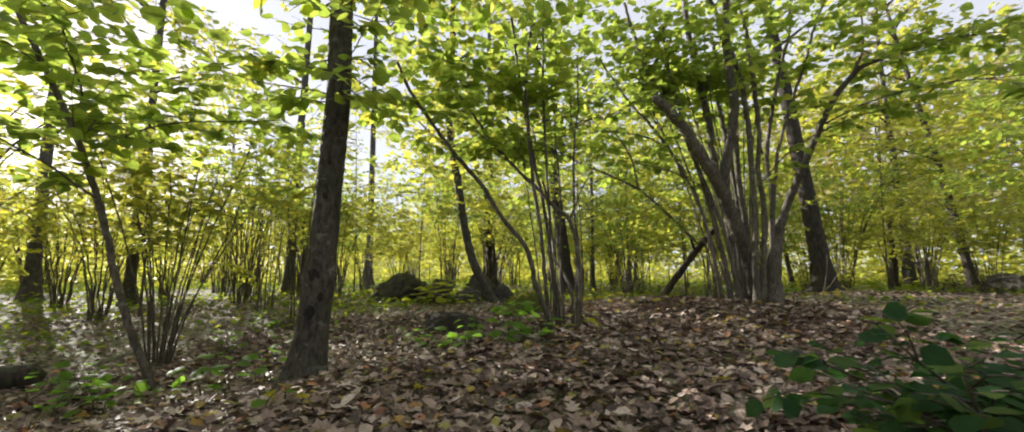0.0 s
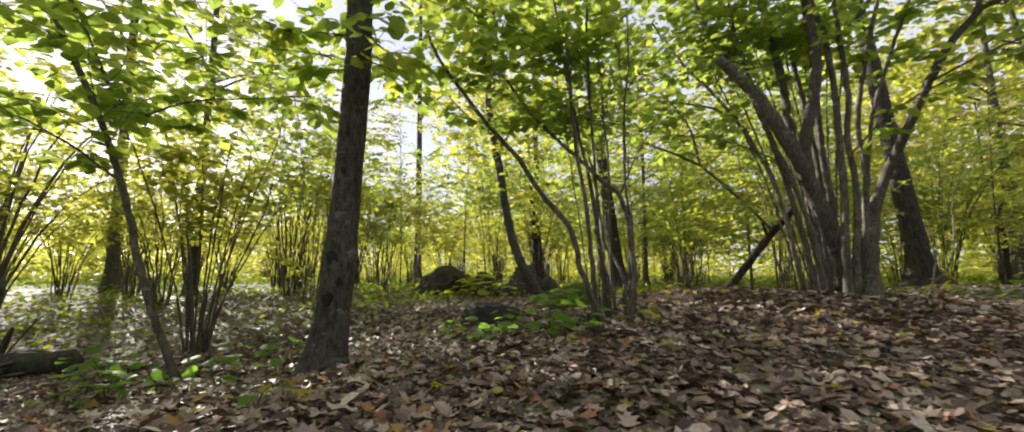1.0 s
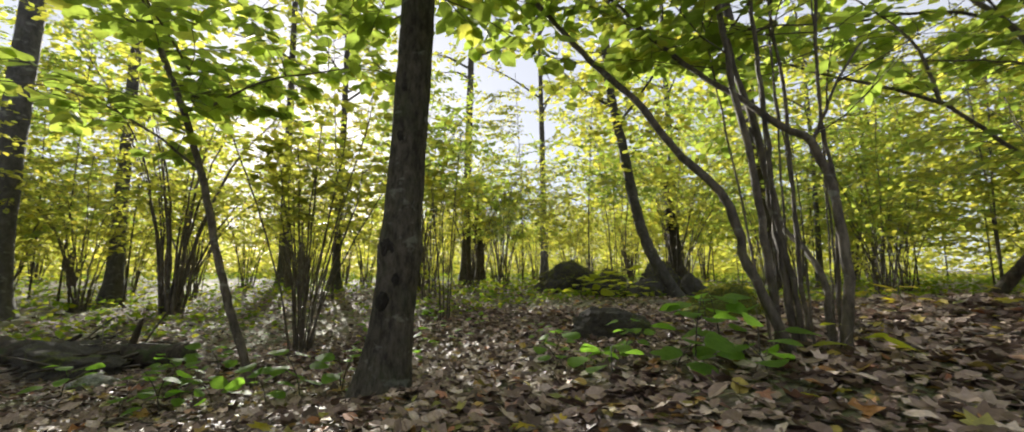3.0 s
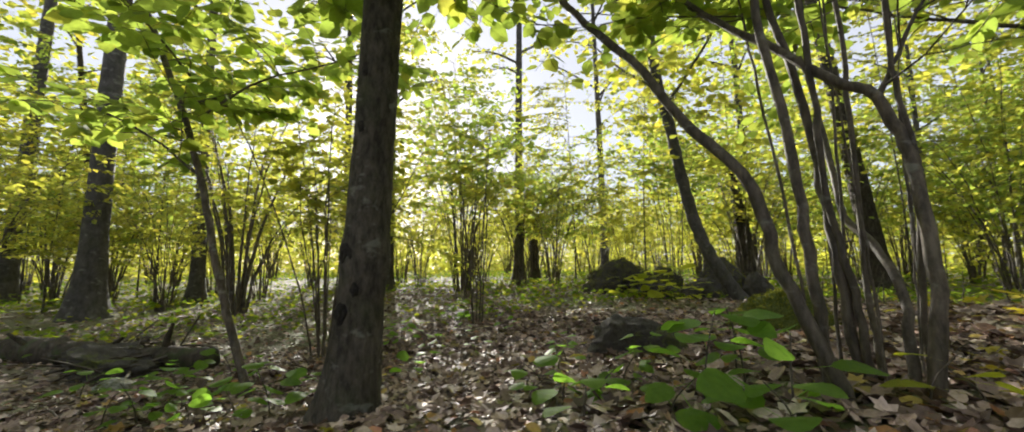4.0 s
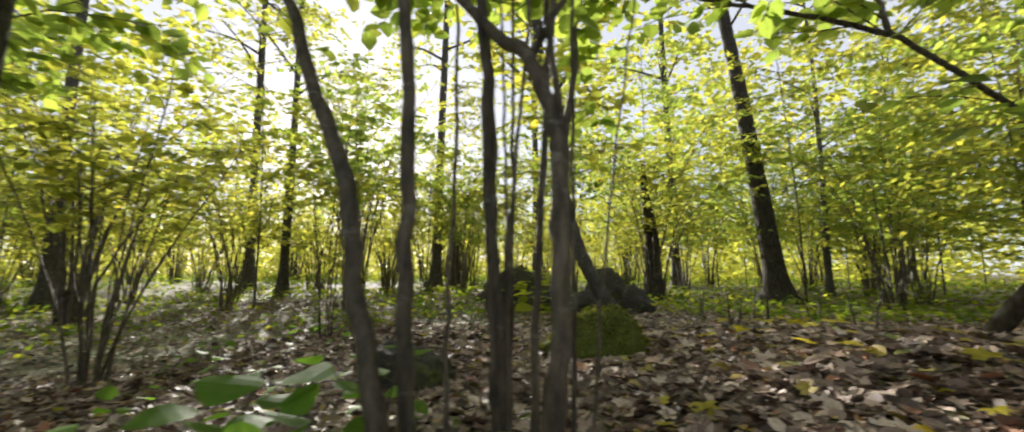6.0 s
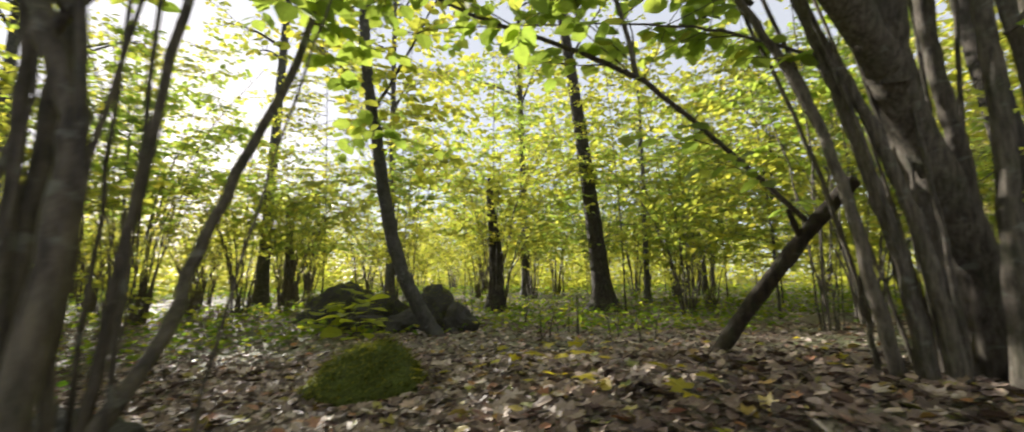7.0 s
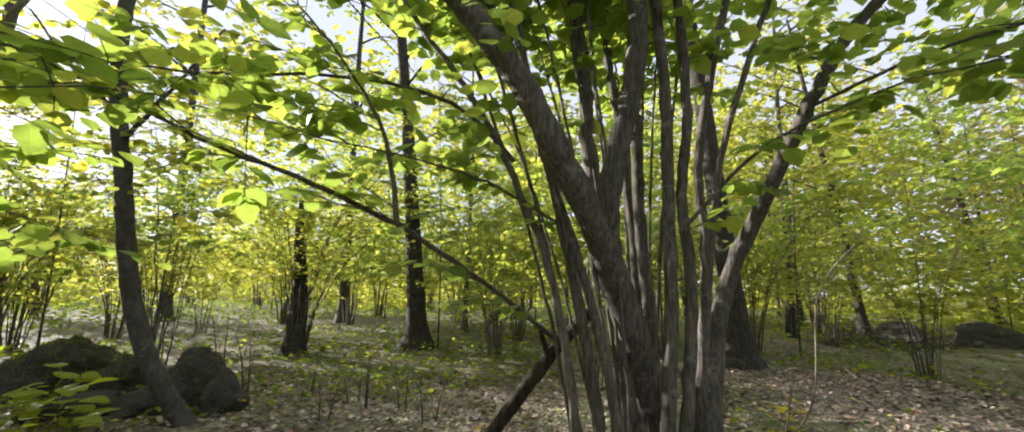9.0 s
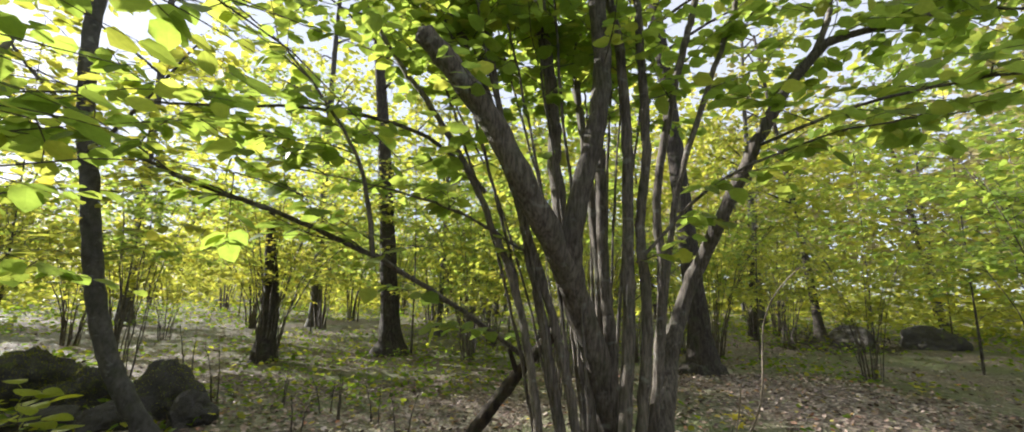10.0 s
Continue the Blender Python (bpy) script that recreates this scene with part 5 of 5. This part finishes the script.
# ---- fallen sticks ----
def stick(x, y, turn, length, thick, seed):
    rng = np.random.default_rng(seed)
    z = ground_z(x, y)
    n = 12
    u = np.linspace(-0.5, 0.5, n) * length
    w = np.cumsum(rng.normal(0, 0.012 * length, n))
    c, s = math.cos(radians(turn)), math.sin(radians(turn))
    px, py = x + u * c - w * s, y + u * s + w * c
    pz = height(px, py) + thick + 0.012
    root = thing("fallen_stick", (x, y, z), "dry grey-brown fallen stick on the leaves", "stick", "fallen sticks")
    part("stick", tube_mesh("stick", np.stack([px - x, py - y, pz - z], -1), taper(n, thick, thick * 0.45), 6, 0.1, rng), BARK_TWIG, root)


for k, (x, y, a, l, t) in enumerate(((-3.5, 2.5, 12, 2.2, 0.009), (-2.9, 2.9, 5, 1.2, 0.006), (-1.9, 2.0, 40, 0.9, 0.006), (-1.75, 5.05, 35, 0.8, 0.014), (0.6, 5.9, 20, 0.8, 0.008), (0.2, 5.4, -30, 0.6, 0.006),
                                     (1.5, 5.3, 10, 1.2, 0.009), (-0.2, 2.6, 60, 0.5, 0.005), (0.4, 3.2, -15, 0.6, 0.005), (-1.2, 3.1, 25, 0.7, 0.005), (3.3, 6.2, 70, 0.8, 0.008), (2.2, 4.6, -20, 0.9, 0.010),
                                     (-0.9, 7.6, 10, 1.0, 0.010), (0.2, 8.2, -25, 0.9, 0.009), (-5.1, 3.6, 30, 1.1, 0.010), (2.9, 8.2, 15, 1.0, 0.009))):
    stick(x, y, a, l, t, 600 + k)


# ---- loose bits among the leaves ----
def bent_shoot():
    b = np.array((4.33, 7.95, ground_z(4.33, 7.95)))
    root = thing("bent_shoot", b, "thin pale bare forked shoot bent over in a curve", "shoot")
    for ctrl in (((4.31, 7.96, 0.28), (4.37, 7.92, 0.54), (4.42, 7.88, 0.85), (4.45, 7.86, 1.15)),
                 ((4.37, 7.92, 0.54), (4.5, 7.83, 0.73), (4.58, 7.76, 1.06), (4.61, 7.73, 1.63), (4.66, 7.69, 1.87), (4.75, 7.61, 2.07), (4.86, 7.5, 2.24))):
        part("shoot", tube_mesh("shoot", spline(np.array(ctrl) - b, 24), taper(24, 0.011, 0.006), 7), SHOOT, root)


def brush_heap(x, y, wide, tall, count, seed):
    rng = np.random.default_rng(seed)
    z = ground_z(x, y)
    root = thing("brush_heap", (x, y, z), "heap of dead grey branches under the trees", "brush heap")
    tubes = []
    for _ in range(count):
        a, r = rng.uniform(0, 6.28), wide * math.sqrt(rng.random())
        c = np.array((r * math.cos(a), 0.6 * r * math.sin(a), tall * (1 - r / wide) * rng.random() + 0.03))
        w = unit(rng.normal(0, 1, 3) * (1, 1, 0.3)) * rng.uniform(0.4, 1.1)
        tubes.append((spline(np.array([c - w * 0.5, c + rng.normal(0, 0.06, 3), c + w * 0.5]), 5), rng.uniform(0.006, 0.02), 0.004))
    tagged(part("dead_brush", many_tubes("dead_brush", tubes, 4), BARK_TWIG, root), kind="stuff")


def fallen_log(ctrl, thick, seed, label):
    rng = np.random.default_rng(seed)
    b = np.array((ctrl[0][0], ctrl[0][1], ground_z(*ctrl[0])))
    root = thing("fallen_log", b, label, "log")
    pts = spline(np.array([(x, y, ground_z(x, y) + thick * 0.55) for x, y in ctrl]) - b, 44)
    pts[1:-1] += rng.normal(0, 0.006, (42, 3))
    log = part("log", tube_mesh("log", pts, taper(44, thick, thick * 0.7) * (1 + 0.07 * np.sin(np.arange(44) * 0.6)), 16, 0.16, rng), BARK_MOSSY, root)
    for k in range(3):
        c, w = pts[10 + 11 * k], unit(rng.normal(0, 1, 3) + (0, 0, 1.2))
        part("stub", tube_mesh("stub", np.array([c, c + w * thick * 1.5, c + w * thick * 2.2]), (thick * 0.24, thick * 0.17, thick * 0.1), 7, 0.1, rng), BARK_ROTTEN, log, "broken branch stub")


bent_shoot()
fallen_log([(-7.9, 2.0), (-6.9, 2.35), (-5.9, 2.95), (-5.2, 3.45)], 0.17, 85, "dark rotting log with moss lying in the hollow")
brush_heap(15.2, 18.6, 2.4, 1.1, 260, 81)
brush_heap(-6.1, 2.9, 0.8, 0.28, 90, 82)


def fallen_maple_leaves():
    rng = np.random.default_rng(29)
    n = 240
    x, y = rng.uniform(-5, 6, n), rng.uniform(1.5, 11, n)
    a = rng.uniform(0, 6.28, n)
    d = np.stack([np.cos(a), np.sin(a), rng.normal(0, 0.1, n)], -1)
    up = np.stack([rng.normal(0, 0.2, n), rng.normal(0, 0.2, n), np.ones(n)], -1)
    ob = part("fallen_maple_leaves", leaf_mesh("fallen_maple_leaves", np.stack([x, y, height(x, y) + 0.035], -1), d, up, rng.uniform(0.05, 0.085, n), MAPLE, MAPLE_Q), LEAF_MAPLE)
    tagged(ob, "scattered yellow maple leaves fallen on the litter", "fallen leaves", kind="stuff")


fallen_maple_leaves()


# ---- single dry leaves lying on top of the litter ----
def leaf_piece(seed, maple):
    rng = np.random.default_rng(seed)
    if maple:
        shape, quads = MAPLE.copy(), MAPLE_Q
        shape[:, 2] += 0.35 * shape[:, 1] ** 2 + rng.normal(0, 0.05, len(shape))
    else:
        shape, quads = OVATE_FINE.copy(), OVATE_FINE_Q
        shape[:, 2] = 0.5 * shape[:, 1] ** 2 * rng.uniform(0.5, 2.2) + 0.14 * shape[:, 0] ** 2 * rng.uniform(-0.5, 1.4) + rng.normal(0, 0.016, len(shape))
        shape[:, 1] *= rng.uniform(0.7, 1.1)
    me = leaf_mesh("fallen_leaf", [(0, 0, 0)], [(1, 0, 0)], [(0, 0, 1)], [1.0], shape, quads)
    me.materials.append(LITTER_PIECE)
    return me


pieces = [leaf_piece(900 + k, k % 3 == 2) for k in range(9)]
rng = np.random.default_rng(31)
for k in range(290):
    u = rng.random()
    x, y = (rng.uniform(-2.6, 2.4), rng.uniform(1.9, 4.2)) if u < 0.5 else (rng.uniform(-1.6, 3.2), rng.uniform(4.6, 7.2))
    ob = new("fallen_leaf", pieces[k % 9])
    ob.matrix_world = pose(x, y, ground_z(x, y) + 0.035, rng.normal(0, 16), rng.normal(0, 16), rng.uniform(0, 360)) @ Matrix.Scale(rng.uniform(0.05, 0.085), 4)
    ob.parent = ground
